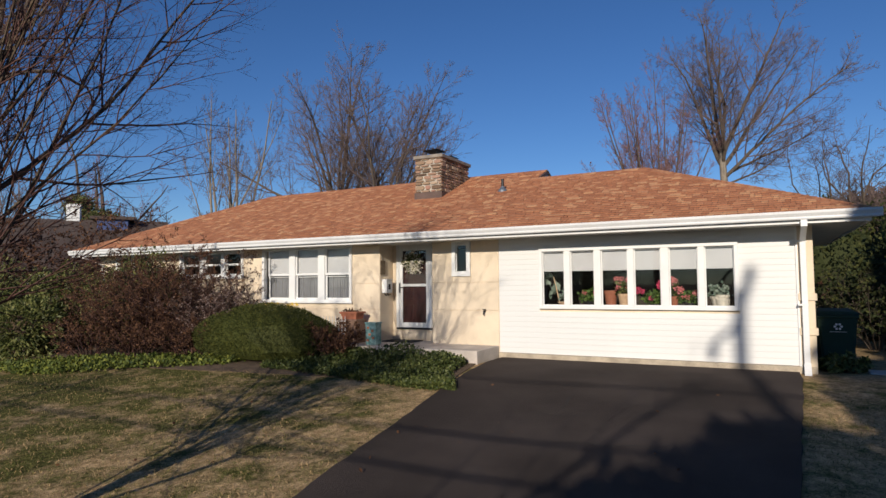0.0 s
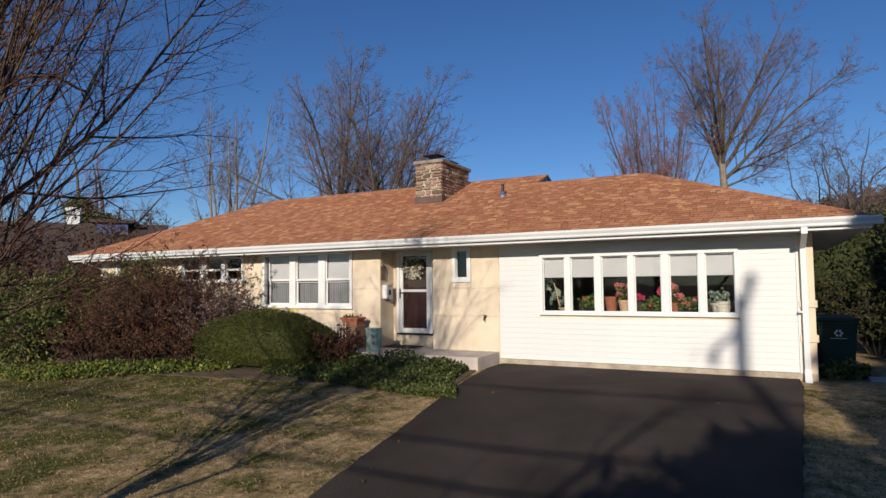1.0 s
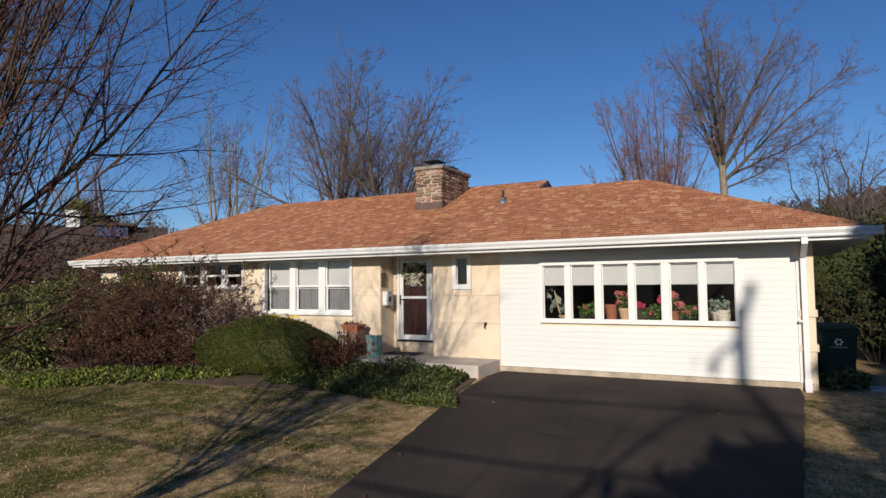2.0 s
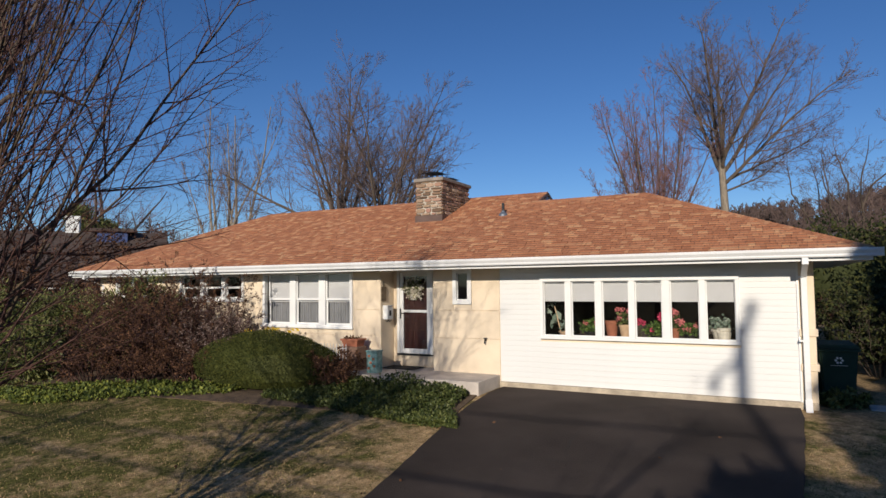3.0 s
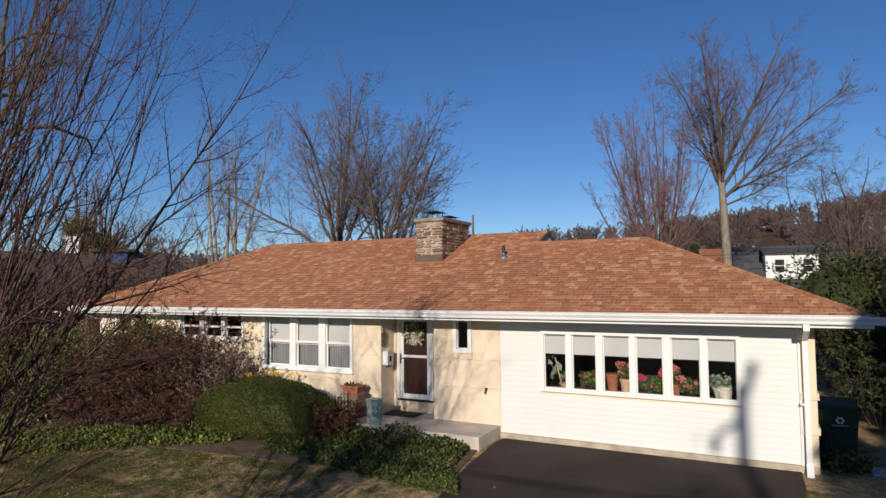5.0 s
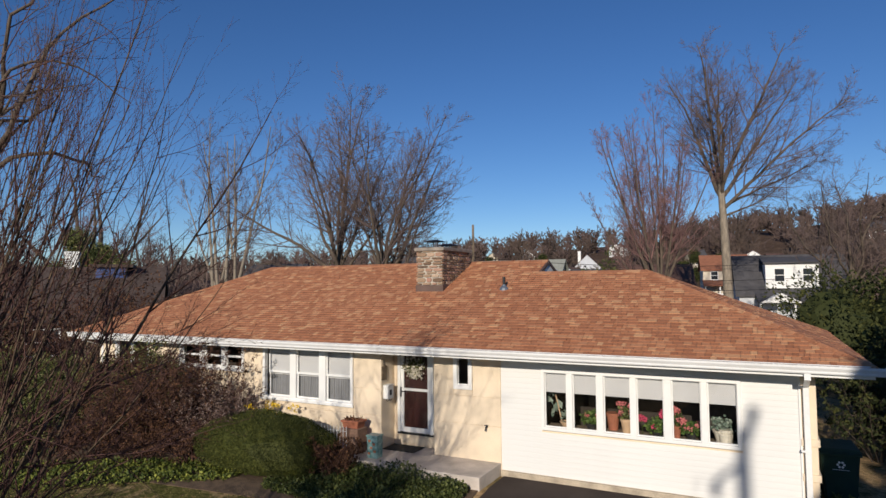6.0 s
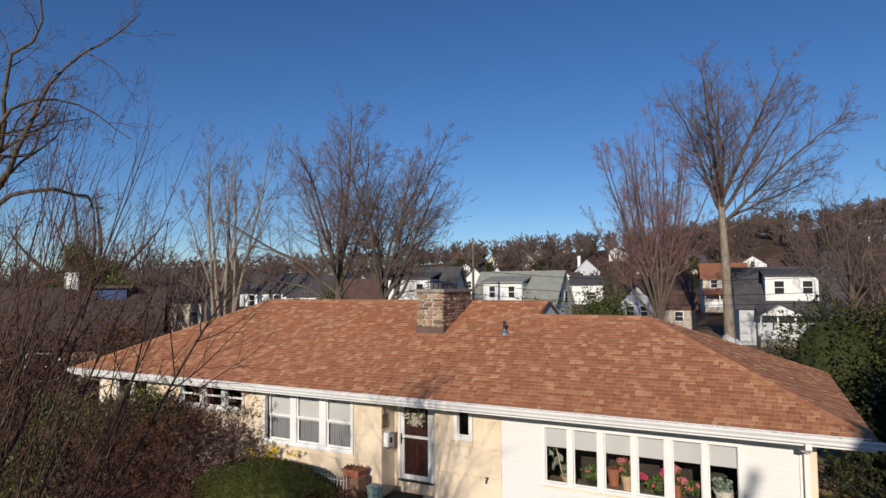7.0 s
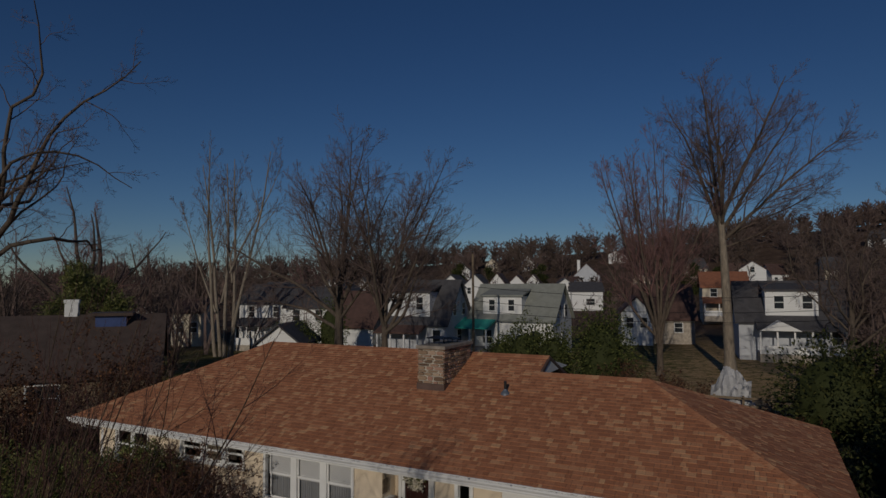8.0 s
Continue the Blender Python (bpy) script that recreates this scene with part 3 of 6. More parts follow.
F = lambda x, y, z: (x, y, z - 0.012)
deck("roof_plane", [F(RXL, EAVE_Y, EAVE_Z), F(RXR, EAVE_Y, EAVE_Z), F(XH2, YR2, ZR2), F(XG, YR2, ZR2), F(XG, YR1, ZR1), F(XH1, YR1, ZR1)])
deck("roof_plane", [F(RXR, EAVE_Y, EAVE_Z), F(RXR, RYB2, EAVE_Z), F(XH2, YR2, ZR2)])
deck("roof_plane", [F(RXR, RYB2, EAVE_Z), F(XG - 2.0, RYB2, EAVE_Z), F(XG - 2.0, YR2, ZR2), F(XH2, YR2, ZR2)])
deck("roof_plane", [F(XG, 18.6, EAVE_Z), F(RXL, 18.6, EAVE_Z), F(XH1, YR1, ZR1), F(XG, YR1, ZR1)])
deck("roof_plane", [F(RXL, 18.6, EAVE_Z), F(RXL, EAVE_Y, EAVE_Z), F(XH1, YR1, ZR1)])
bm = bmesh.new()
prism(bm, [(XG - 0.06, YR2 + 0.15, ZR2 - 0.1), (XG - 0.06, YR1 + 1.7, ZR2 - 0.1), (XG - 0.06, YR1, ZR1 - 0.08), (XG + 0.02, YR2 + 0.15, ZR2 - 0.1), (XG + 0.02, YR1 + 1.7, ZR2 - 0.1), (XG + 0.02, YR1, ZR1 - 0.08)])
bmesh.ops.recalc_face_normals(bm, faces=bm.faces)
part("gable_end", bm, M["siding"], roof, "small white clapboard gable end")
bm = bmesh.new()
for ya, yb in ((YR2 + 0.1, YR1), (YR1 + 1.8, YR1)):
    za = ZR1 - PITCH * abs(YR1 - ya)
    prism(bm, [(XG - 0.01, ya, za - 0.09), (XG + 0.05, ya, za - 0.09), (XG + 0.05, ya, za - 0.005), (XG - 0.01, ya, za - 0.005), (XG - 0.01, yb, ZR1 - 0.09), (XG + 0.05, yb, ZR1 - 0.09), (XG + 0.05, yb, ZR1 - 0.005), (XG - 0.01, yb, ZR1 - 0.005)])
bmesh.ops.recalc_face_normals(bm, faces=bm.faces)
part("rake_board", bm, M["flash"], roof)
# ridge and hip caps
cap_mesh = bpy.data.meshes.new("ridge_cap")
bm = bmesh.new()
prism(bm, [(-0.13, -0.1, -0.060), (0, -0.1, 0.004), (0.13, -0.1, -0.060), (0.13, -0.1, -0.075), (0, -0.1, -0.012), (-0.13, -0.1, -0.075),
           (-0.13, 0.1, -0.068), (0, 0.1, -0.004), (0.13, 0.1, -0.068), (0.13, 0.1, -0.08), (0, 0.1, -0.018), (-0.13, 0.1, -0.08)])
bmesh.ops.recalc_face_normals(bm, faces=bm.faces)
bm.to_mesh(cap_mesh)
bm.free()
cap_mesh.materials.append(M["shingle"])


def caps(name, p, q):
    p, q = Vector(p), Vector(q)
    n = int((q - p).length / 0.16)
    m0 = (q - p).to_track_quat("Y", "Z").to_matrix().to_4x4()
    for i in range(n):
        c = p.lerp(q, (i + 0.5) / n) + Vector((0, 0, 0.022))
        piece(name, cap_mesh, roof, Matrix.Translation(c) @ m0)


caps("ridge_cap", (XG, YR1, ZR1), (XH1, YR1, ZR1))
caps("ridge_cap", (XH2, YR2, ZR2), (XG, YR2, ZR2))
caps("hip_cap", (RXR, EAVE_Y, EAVE_Z), (XH2, YR2, ZR2))
caps("hip_cap", (RXR, RYB2, EAVE_Z), (XH2, YR2, ZR2))
caps("hip_cap", (RXL, EAVE_Y, EAVE_Z), (XH1, YR1, ZR1))

# soffit, fascia, gutter
part("soffit", boxes((RXL + 0.05, RXR - 0.05, EAVE_Y + 0.03, YF + 0.5, 2.325, 2.34)), M["soffit"], roof)
part("soffit", boxes((XR - 0.02, RXR - 0.05, YF + 0.502, RYB2, 2.325, 2.34)), M["soffit"], roof)
part("fascia", boxes((RXL, RXR, EAVE_Y + 0.0, EAVE_Y + 0.03, 2.31, 2.49)), M["white"], roof)
part("fascia", boxes((RXR - 0.03, RXR, EAVE_Y + 0.032, RYB2, 2.31, 2.485)), M["white"], roof)
bm = bmesh.new()
GY = EAVE_Y - 0.005
profile_x(bm, [(GY, 2.365), (GY - 0.075, 2.365), (GY - 0.085, 2.385), (GY - 0.085, 2.41), (GY - 0.115, 2.46), (GY - 0.118, 2.495), (GY - 0.108, 2.495), (GY - 0.105, 2.462), (GY - 0.076, 2.412), (GY - 0.07, 2.38), (GY, 2.375)], RXL - 0.05, RXR + 0.12)
part("gutter", bm, M["gutter"], roof, "white aluminium box gutter")
part("drip_edge", boxes((RXL, RXR - 0.06, EAVE_Y - 0.03, EAVE_Y + 0.02, 2.495, 2.507)), M["gutter"], roof)
part("gutter_end", boxes((RXR + 0.12, RXR + 0.125, GY - 0.118, GY, 2.365, 2.495)), M["gutter"], roof)
for x in np.arange(RXL + 0.5, RXR, 0.9):
    part("gutter_strap", boxes((x - 0.012, x + 0.012, GY - 0.11, GY, 2.497, 2.5)), M["gutter"], roof)

# downspouts
def downspout(x, z_low):
    s = empty("downspout")
    s.parent = house
    bm = bmesh.new()
    prism(bm, [(x - 0.045, GY - 0.07, 2.37), (x + 0.045, GY - 0.07, 2.37), (x + 0.045, GY - 0.01, 2.37), (x - 0.045, GY - 0.01, 2.37),
               (x - 0.045, GY - 0.07, 2.26), (x + 0.045, GY - 0.07, 2.26), (x + 0.045, GY - 0.01, 2.26), (x - 0.045, GY - 0.01, 2.26)])
    prism(bm, [(x - 0.043, GY - 0.07, 2.262), (x + 0.043, GY - 0.07, 2.262), (x + 0.043, GY - 0.01, 2.262), (x - 0.043, GY - 0.01, 2.262),
               (x - 0.043, YF - 0.115, 2.06), (x + 0.043, YF - 0.115, 2.06), (x + 0.043, YF - 0.055, 2.06), (x - 0.043, YF - 0.055, 2.06)])
    bmesh.ops.recalc_face_normals(bm, faces=bm.faces)
    part("elbow", bm, M["gutter"], s)
    part("pipe", boxes((x - 0.045, x + 0.045, YF - 0.12, YF - 0.055, z_low + 0.16, 2.08), bevel=0.008), M["gutter"], s)
    for z in (2.05, 1.0):
        part("strap", boxes((x - 0.1, x + 0.05, YF - 0.124, YF - 0.05, z, z + 0.03)), M["gutter"], s)
    bm = bmesh.new()
    prism(bm, [(x - 0.05, YF - 0.13, z_low + 0.18), (x + 0.05, YF - 0.13, z_low + 0.18), (x + 0.05, YF - 0.05, z_low + 0.18), (x - 0.05, YF - 0.05, z_low + 0.18),
               (x - 0.05, YF - 0.26, z_low + 0.0), (x + 0.05, YF - 0.26, z_low + 0.0), (x + 0.05, YF - 0.16, z_low - 0.03), (x - 0.05, YF - 0.16, z_low - 0.03)])
    bmesh.ops.recalc_face_normals(bm, faces=bm.faces)
    part("shoe", bm, M["gutter"], s)
    return s


downspout(1.01, -0.12)
downspout(-17.3, -0.1)

# ---- chimney ----
chimney = empty("chimney")
chimney.parent = house
CX0, CX1, CY0, CY1, CZ = -7.64, -6.86, 12.10, 13.78, 4.78
part("core", boxes((CX0 + 0.03, CX1 - 0.03, CY0 + 0.03, CY1 - 0.03, 3.4, CZ - 0.06)), M["mortar"], chimney)
part("flashing", boxes((CX0 - 0.015, CX1 + 0.015, CY0 - 0.02, CY1, 3.5, 3.80)), M["flash"], chimney, "dark brown metal flashing")
part("cap_slab", boxes((CX0 - 0.04, CX1 + 0.05, CY0 - 0.04, CY1 + 0.04, CZ - 0.09, CZ), bevel=0.015), M["cap"], chimney, "weathered grey cap slab")
rs = random.Random(7)


def stone_face(u0, u1, z0, z1, place):
    """Rough courses of field stone; place(u, z, du, dz) sets one stone."""
    z = z0
    while z < z1 - 0.03:
        dz = min(rs.uniform(0.055, 0.13), z1 - z)
        u = u0
        while u < u1 - 0.03:
            du = min(rs.uniform(0.13, 0.36), u1 - u)
            if u1 - u - du < 0.07:
                du = u1 - u
            place(u + du / 2, z + dz / 2 + rs.uniform(-0.006, 0.006), du - 0.014, dz - 0.014)
            u += du
        z += dz


stone_meshes = []
for k in range(8):
    bm = bmesh.new()
    n = 10
    ring = []
    for i in range(n):
        a = 2 * math.pi * (i + 0.5 * (k % 2)) / n
        c, s = math.cos(a), math.sin(a)
        r = 0.5 / max(abs(c), abs(s)) * rs.uniform(0.88, 1.0)
        ring.append((c * r, s * r))
    prism(bm, [(u, 0, w) for u, w in ring] + [(u * 0.93, -1, w * 0.92) for u, w in ring])
    bmesh.ops.recalc_face_normals(bm, faces=bm.faces)
    me = bpy.data.meshes.new("stone")
    bm.to_mesh(me)
    bm.free()
    me.materials.append(M["stone"])
    stone_meshes.append(me)


def set_stone(base, rz):
    def place(u, z, du, dz):
        m = base @ pose(u, 0, z) @ Matrix.Diagonal((du, rs.uniform(0.03, 0.05), dz, 1))
        piece("stone", rs.choice(stone_meshes), chimney, m)
    return place


stone_face(CX0, CX1, 3.80, CZ - 0.09, set_stone(pose(0, CY0 + 0.032, 0), 0))
stone_face(0, CY1 - CY0, 3.80, CZ - 0.09, set_stone(pose(CX1 - 0.032, CY0, 0, 0, 0, 90), 0))
stone_face(0, CY1 - CY0, 3.80, CZ - 0.09, set_stone(pose(CX0 + 0.032, CY1, 0, 0, 0, -90), 0))
# flue caps
for x, y, h, r in ((-7.28, 12.5, 0.17, 0.25), (-7.2, 13.15, 0.10, 0.24)):
    bm = bmesh.new()
    for sx in (-1, 1):
        for sy in (-1, 1):
            tube(bm, (x + sx * r * 0.6, y + sy * r * 0.6, CZ - 0.01), (x + sx * r * 0.6, y + sy * r * 0.6, CZ + h), 0.012, seg=6)
    part("cap_legs", bm, M["iron"], chimney)
    bm = bmesh.new()
    prism(bm, [(x - r, y - r, CZ + h), (x + r, y - r, CZ + h), (x + r, y + r, CZ + h), (x - r, y + r, CZ + h),
               (x - r * 0.25, y - r * 0.25, CZ + h + 0.055), (x + r * 0.25, y - r * 0.25, CZ + h + 0.055), (x + r * 0.25, y + r * 0.25, CZ + h + 0.055), (x - r * 0.25, y + r * 0.25, CZ + h + 0.055)])
    bmesh.ops.recalc_face_normals(bm, faces=bm.faces)
    part("flue_cap", bm, M["iron"], chimney, "black metal flue cap")
# vent pipe
vent = empty("vent_pipe")
vent.parent = house
vy, vz = 12.2, ZR(12.2)
bm = bmesh.new()
lathe(bm, [(0.035, vz - 0.05), (0.035, vz + 0.3)], 12, pose(-5.21, vy, 0))
part("pipe", bm, M["iron"], vent)
bm = bmesh.new()
lathe(bm, [(0.12, vz - 0.05), (0.11, vz + 0.02), (0.045, vz + 0.09), (0.04, vz + 0.11)], 12, pose(-5.21, vy, 0))
part("boot", bm, M["lead"], vent, "blue-grey lead boot")


# ---- trees and shrubs ----
def bend(v, rng, amount, up):
    d = v + Vector((rng.gauss(0, amount), rng.gauss(0, amount), rng.gauss(0, amount))) + Vector((0, 0, up))
    return d.normalized()


def aside(v, angle, spin):
    """v turned away by angle, round v by spin (radians)."""
    a = v.orthogonal().normalized()
    b = v.cross(a)
    return (v * math.cos(angle) + (a * math.cos(spin) + b * math.sin(spin)) * math.sin(angle)).normalized()


def limb(segs, rng, p, d, length, r0, level, spec):
    """One limb and, along it, its side limbs. spec: for each level (steps, wander, up, children, child length, child angle, first child at)."""
    steps, wander, up, kids, klen, kang, first = spec[level]
    last = level == len(spec) - 1
    marks = sorted(rng.uniform(first, 0.97) for _ in range(kids)) if not last else []
    spin = rng.uniform(0, 6.28)
    r, step = r0, length / steps
    taper = 0.82 if not last else 0.6
    k = 0
    for i in range(steps):
        q = p + d * step
        r2 = r0 * (1 - taper * (i + 1) / steps)
        segs.append((p, q, r, r2, level))
        while k < len(marks) and marks[k] < (i + 1) / steps:
            f = marks[k]
            at = p.lerp(q, f * steps - i)
            spin += 2.4 + rng.uniform(-0.5, 0.5)
            kid = length * klen * rng.uniform(0.65, 1.15) * (1.15 - 0.75 * f)
            limb(segs, rng, at, aside(d, kang * rng.uniform(0.75, 1.25), spin), kid, min(r * 0.62, max(0.0022, kid * 0.010)), level + 1, spec)
            k += 1
        p, r, d = q, r2, bend(d, rng, wander, up)


def limbs_mesh(name, segs, material, parent, thin):
    """Tapered tubes for the limbs; sides by thickness, and no limb thinner than thin."""
    v, f = [], []
    for p, q, r1, r2, _ in segs:
        n = 7 if r1 > 0.08 else 5 if r1 > 0.03 else 3
        r1, r2 = max(r1, thin), max(r2, thin * 0.8)
        d = (q - p).normalized()
        a = d.orthogonal().normalized()
        b = d.cross(a)
        o = len(v)
        tip = n == 3 and r2 <= thin * 0.8
        for c, r in ((p, r1),) if tip else ((p, r1), (q, r2)):
            for i in range(n):
                w = 6.2832 * i / n
                v.append(tuple(c + (a * math.cos(w) + b * math.sin(w)) * r))
        if tip:
            v.append(tuple(q))
        for i in range(n):
            j = (i + 1) % n
            f.append((o + i, o + j, o + n) if tip else (o + i, o + j, o + n + j, o + n + i))
    return raw(name, v, f, material, parent, smooth=True)


def bare_tree(label, x, y, trunk, stems, spec, seed, bark, twig, thin=0.006, split=2, bough=None):
    """A leafless tree. trunk: (height, radius) or None; stems: (dx, dy, dz, length, radius, lean x, lean y), with side limbs down to twigs."""
    rng = random.Random(seed)
    tree = tagged(empty("tree", x, y, ground_z(x, y) - 0.05), label, "tree")
    segs = []
    if trunk:
        limb(segs, rng, Vector((0, 0, 0)), Vector((rng.uniform(-0.03, 0.03), 0, 1)).normalized(), trunk[0], trunk[1], 0, [(10, 0.008, 0.03, 0, 0, 0, 0), ()])
        low = [(p, q, trunk[1] * (1 - 0.045 * n), trunk[1] * (1 - 0.045 * (n + 1)), 0) for n, (p, q, a, b, l) in enumerate(segs)]
        segs = [(p, q, a * (1.35 if n == 0 else 1), b, l) for n, (p, q, a, b, l) in enumerate(low)]
        limbs_mesh("trunk", segs, bark, tree, 0.01)
    off = 1 if trunk else 0
    twigs = []
    for dx, dy, dz, h, r, lx, ly in stems:
        one = []
        p = Vector((dx, dy, dz))
        if trunk:
            c = segs[min(9, int(dz / trunk[0] * 10))]
            p = Vector((c[0].x + dx, c[0].y + dy, dz))
        limb(one, rng, p, Vector((lx, ly, 1)).normalized(), h, r, 0, spec)
        limbs_mesh("bough" if trunk else "trunk", [q for q in one if q[4] + off < split], (bough or bark) if trunk else bark, tree, max(0.01, thin * 1.3))
        twigs += [q for q in one if q[4] + off >= split]
    crown = limbs_mesh("twig_crown", twigs, twig, tree, thin)
    tagged(crown, kind="stuff")
    return tree


# the young tree beside the lawn, whose limbs cross the view
near = []
rn = random.Random(21)
for i in range(22):
    a = -0.5 + i * 2 * math.pi / 22 + rn.uniform(-0.2, 0.2)
    lean = rn.choice((0.35, 0.6, 0.85, 1.1))
    near.append((0.05 * math.cos(a), 0.05 * math.sin(a), rn.uniform(4.5, 6.4), 0.045, lean * math.cos(a), lean * math.sin(a)))
rt = random.Random(31)
near_tree = tagged(empty("tree", -5.3, -0.05, ground_z(-5.3, -0.05) - 0.05), "leafless young tree with ascending olive-brown limbs and red-brown twigs", "tree")
segs = []
limb(segs, rt, Vector((0, 0, 0)), Vector((0.02, 0.03, 1)).normalized(), 3.0, 0.11, 0, [(8, 0.03, 0.05, 0, 0, 0, 0), ()])
NEAR = [(14, 0.045, 0.035, 17, 0.40, 0.7, 0.12), (8, 0.07, 0.035, 9, 0.42, 0.65, 0.1), (5, 0.09, 0.04, 4, 0.45, 0.7, 0.15), (3, 0.1, 0.02, 0, 0, 0, 0)]
SHOOT = [(13, 0.03, 0.05, 9, 0.3, 0.42, 0.3), (7, 0.05, 0.06, 4, 0.4, 0.45, 0.15), (4, 0.07, 0.04, 0, 0, 0, 0)]
for i in range(30):
    a = 0.95 + rn.uniform(-0.5, 0.75)
    lean = rn.uniform(0.22, 0.62)
    near.append((0.05, 0.05, -rn.uniform(6.0, 7.5), 0.05, lean * math.cos(a), lean * math.sin(a)))
for i, (dx, dy, h, r, lx, ly) in enumerate(near):
    zb = 0.75 + 2.2 * (i * 0.618 % 1.0)
    side = []
    steep = math.hypot(1.0, math.hypot(lx, ly))
    long = (-h - zb) * (0.6 + 0.4 * steep) if h < 0 else min(h - 0.35 * zb, (6.7 - zb) * steep)
    limb(side, rt, Vector((dx, dy, zb)), Vector((lx, ly, 1.0)).normalized(), long, (0.030, 0.020, 0.024)[i % 3] if h > 0 else (0.017, 0.011)[i % 2], 0, SHOOT if h < 0 else NEAR)
    limbs_mesh("bough", [q for q in side if q[4] == 0], M["near_bark"], near_tree, 0.004)
    segs += [(p, q, a, b, l + 1) for p, q, a, b, l in side]
limbs_mesh("trunk", [s for s in segs if s[4] == 0], M["near_bark"], near_tree, 0.02)
tagged(limbs_mesh("twig_crown", [s for s in segs if s[4] >= 2], M["twig"], near_tree, 0.0020), kind="stuff")

CROWN = [(11, 0.09, 0.025, 14, 0.50, 0.75, 0.12), (9, 0.10, 0.04, 10, 0.46, 0.62, 0.1), (6, 0.09, 0.05, 7, 0.45, 0.6, 0.1), (2, 0.10, 0.04, 0, 0, 0, 0)]
SPREAD = [(13, 0.07, 0.015, 18, 0.5, 0.68, 0.10), (9, 0.08, 0.045, 11, 0.44, 0.62, 0.1), (6, 0.08, 0.05, 8, 0.45, 0.6, 0.1), (2, 0.10, 0.04, 0, 0, 0, 0)]
LIGHT = [(9, 0.08, 0.035, 11, 0.44, 0.7, 0.16), (7, 0.12, 0.05, 8, 0.46, 0.65, 0.12), (5, 0.14, 0.05, 5, 0.5, 0.65, 0.1), (2, 0.14, 0.04, 0, 0, 0, 0)]
VASE = [(12, 0.035, 0.04, 16, 0.30, 0.5, 0.22), (7, 0.07, 0.10, 9, 0.46, 0.55, 0.1), (4, 0.09, 0.09, 6, 0.5, 0.5, 0.1), (2, 0.09, 0.08, 0, 0, 0, 0)]
POLE = [(14, 0.028, 0.02, 9, 0.34, 0.42, 0.36), (8, 0.08, 0.07, 8, 0.42, 0.55, 0.2), (5, 0.11, 0.08, 6, 0.5, 0.6, 0.15), (2, 0.12, 0.05, 0, 0, 0, 0)]


def fan(rng, n, z0, z1, length, r, lean0, lean1, flat=1.0):
    """Limbs all round a trunk, from leaning low ones to steep high ones."""
    out = []
    for i in range(n):
        f = i / max(1, n - 1)
        a = 2.4 * i + rng.uniform(-0.4, 0.4)
        le = lean1 + (lean0 - lean1) * (1 - f) * rng.uniform(0.7, 1.2)
        out.append((0, 0, z0 + (z1 - z0) * f, length * rng.uniform(0.8, 1.1), r * rng.uniform(0.7, 1.0), le * math.cos(a), le * math.sin(a) * flat))
    return out


rb = random.Random(12)
# the tall shade tree: steep limbs above a clean trunk, and a long low limb
bare_tree("tall leafless shade tree with a pale straight trunk", -1.95, 53.5, (13.2, 0.46),
          [(0, 0, 11.8, 11.8, 0.19, -0.5, 0.2), (0, 0, 13.0, 12.0, 0.20, -0.20, -0.25), (0, 0, 13.1, 11.6, 0.19, 0.08, 0.25), (0, 0, 12.8, 12.4, 0.20, 0.36, -0.1), (0, 0, 11.9, 12.2, 0.18, 0.7, 0.3), (0, 0, 11.0, 12.4, 0.16, 1.1, -0.1),
           (0, 0, 12.2, 10.5, 0.15, -0.3, 0.6), (0, 0, 12.2, 10.5, 0.15, 0.2, -0.65), (0, 0, 11.2, 10.0, 0.12, 1.9, 0.5), (0, 0, 10.4, 6.0, 0.10, 2.4, 0.2)],
          SPREAD, 3, M["pale_bark"], M["far_twig"], 0.013, bough=M["bark"])
# multi-stemmed tree with plum-coloured twigs
bare_tree("leafless multi-stemmed tree with plum-tinted twigs", -6.9, 50.0, (4.2, 0.30),
          [(0.15 * math.cos(i * 2.4), 0.15 * math.sin(i * 2.4), 2.2 + 0.13 * i, 17.4 - 1.1 * (i % 3) - 0.3 * i, 0.13, (0.05 + 0.034 * i) * math.cos(i * 2.4 + 0.4) - 0.04, (0.05 + 0.034 * i) * math.sin(i * 2.4 + 0.4)) for i in range(14)]
          + [(0, 0, 3.0, 10.5, 0.12, -0.95, -0.2)],
          VASE, 5, M["bark"], M["plum_twig"], 0.013, split=2)
# wide tree behind the ridge, two trunks
bare_tree("wide leafless tree with a stout forked trunk", -22.9, 29.0, (6.8, 0.36),
          fan(rb, 9, 4.6, 6.7, 9.6, 0.14, 0.85, 0.10) + [(0, 0, 4.8, 9.0, 0.14, -1.2, -0.4), (0, 0, 4.0, 7.5, 0.12, -1.9, 0.2), (0, 0, 5.4, 9.5, 0.13, -0.7, 0.3)], CROWN, 8, M["bark"], M["far_twig"], 0.011)
bare_tree("leafless tree with a grey trunk and upswept limbs", -19.2, 28.6, (5.6, 0.26),
          fan(rb, 9, 3.8, 5.5, 9.4, 0.12, 0.8, 0.12) + [(0, 0, 4.6, 8.2, 0.13, 0.9, -0.3), (0, 0, 4.0, 6.5, 0.12, 1.5, 0.0)], CROWN, 18, M["bark"], M["far_twig"], 0.011)
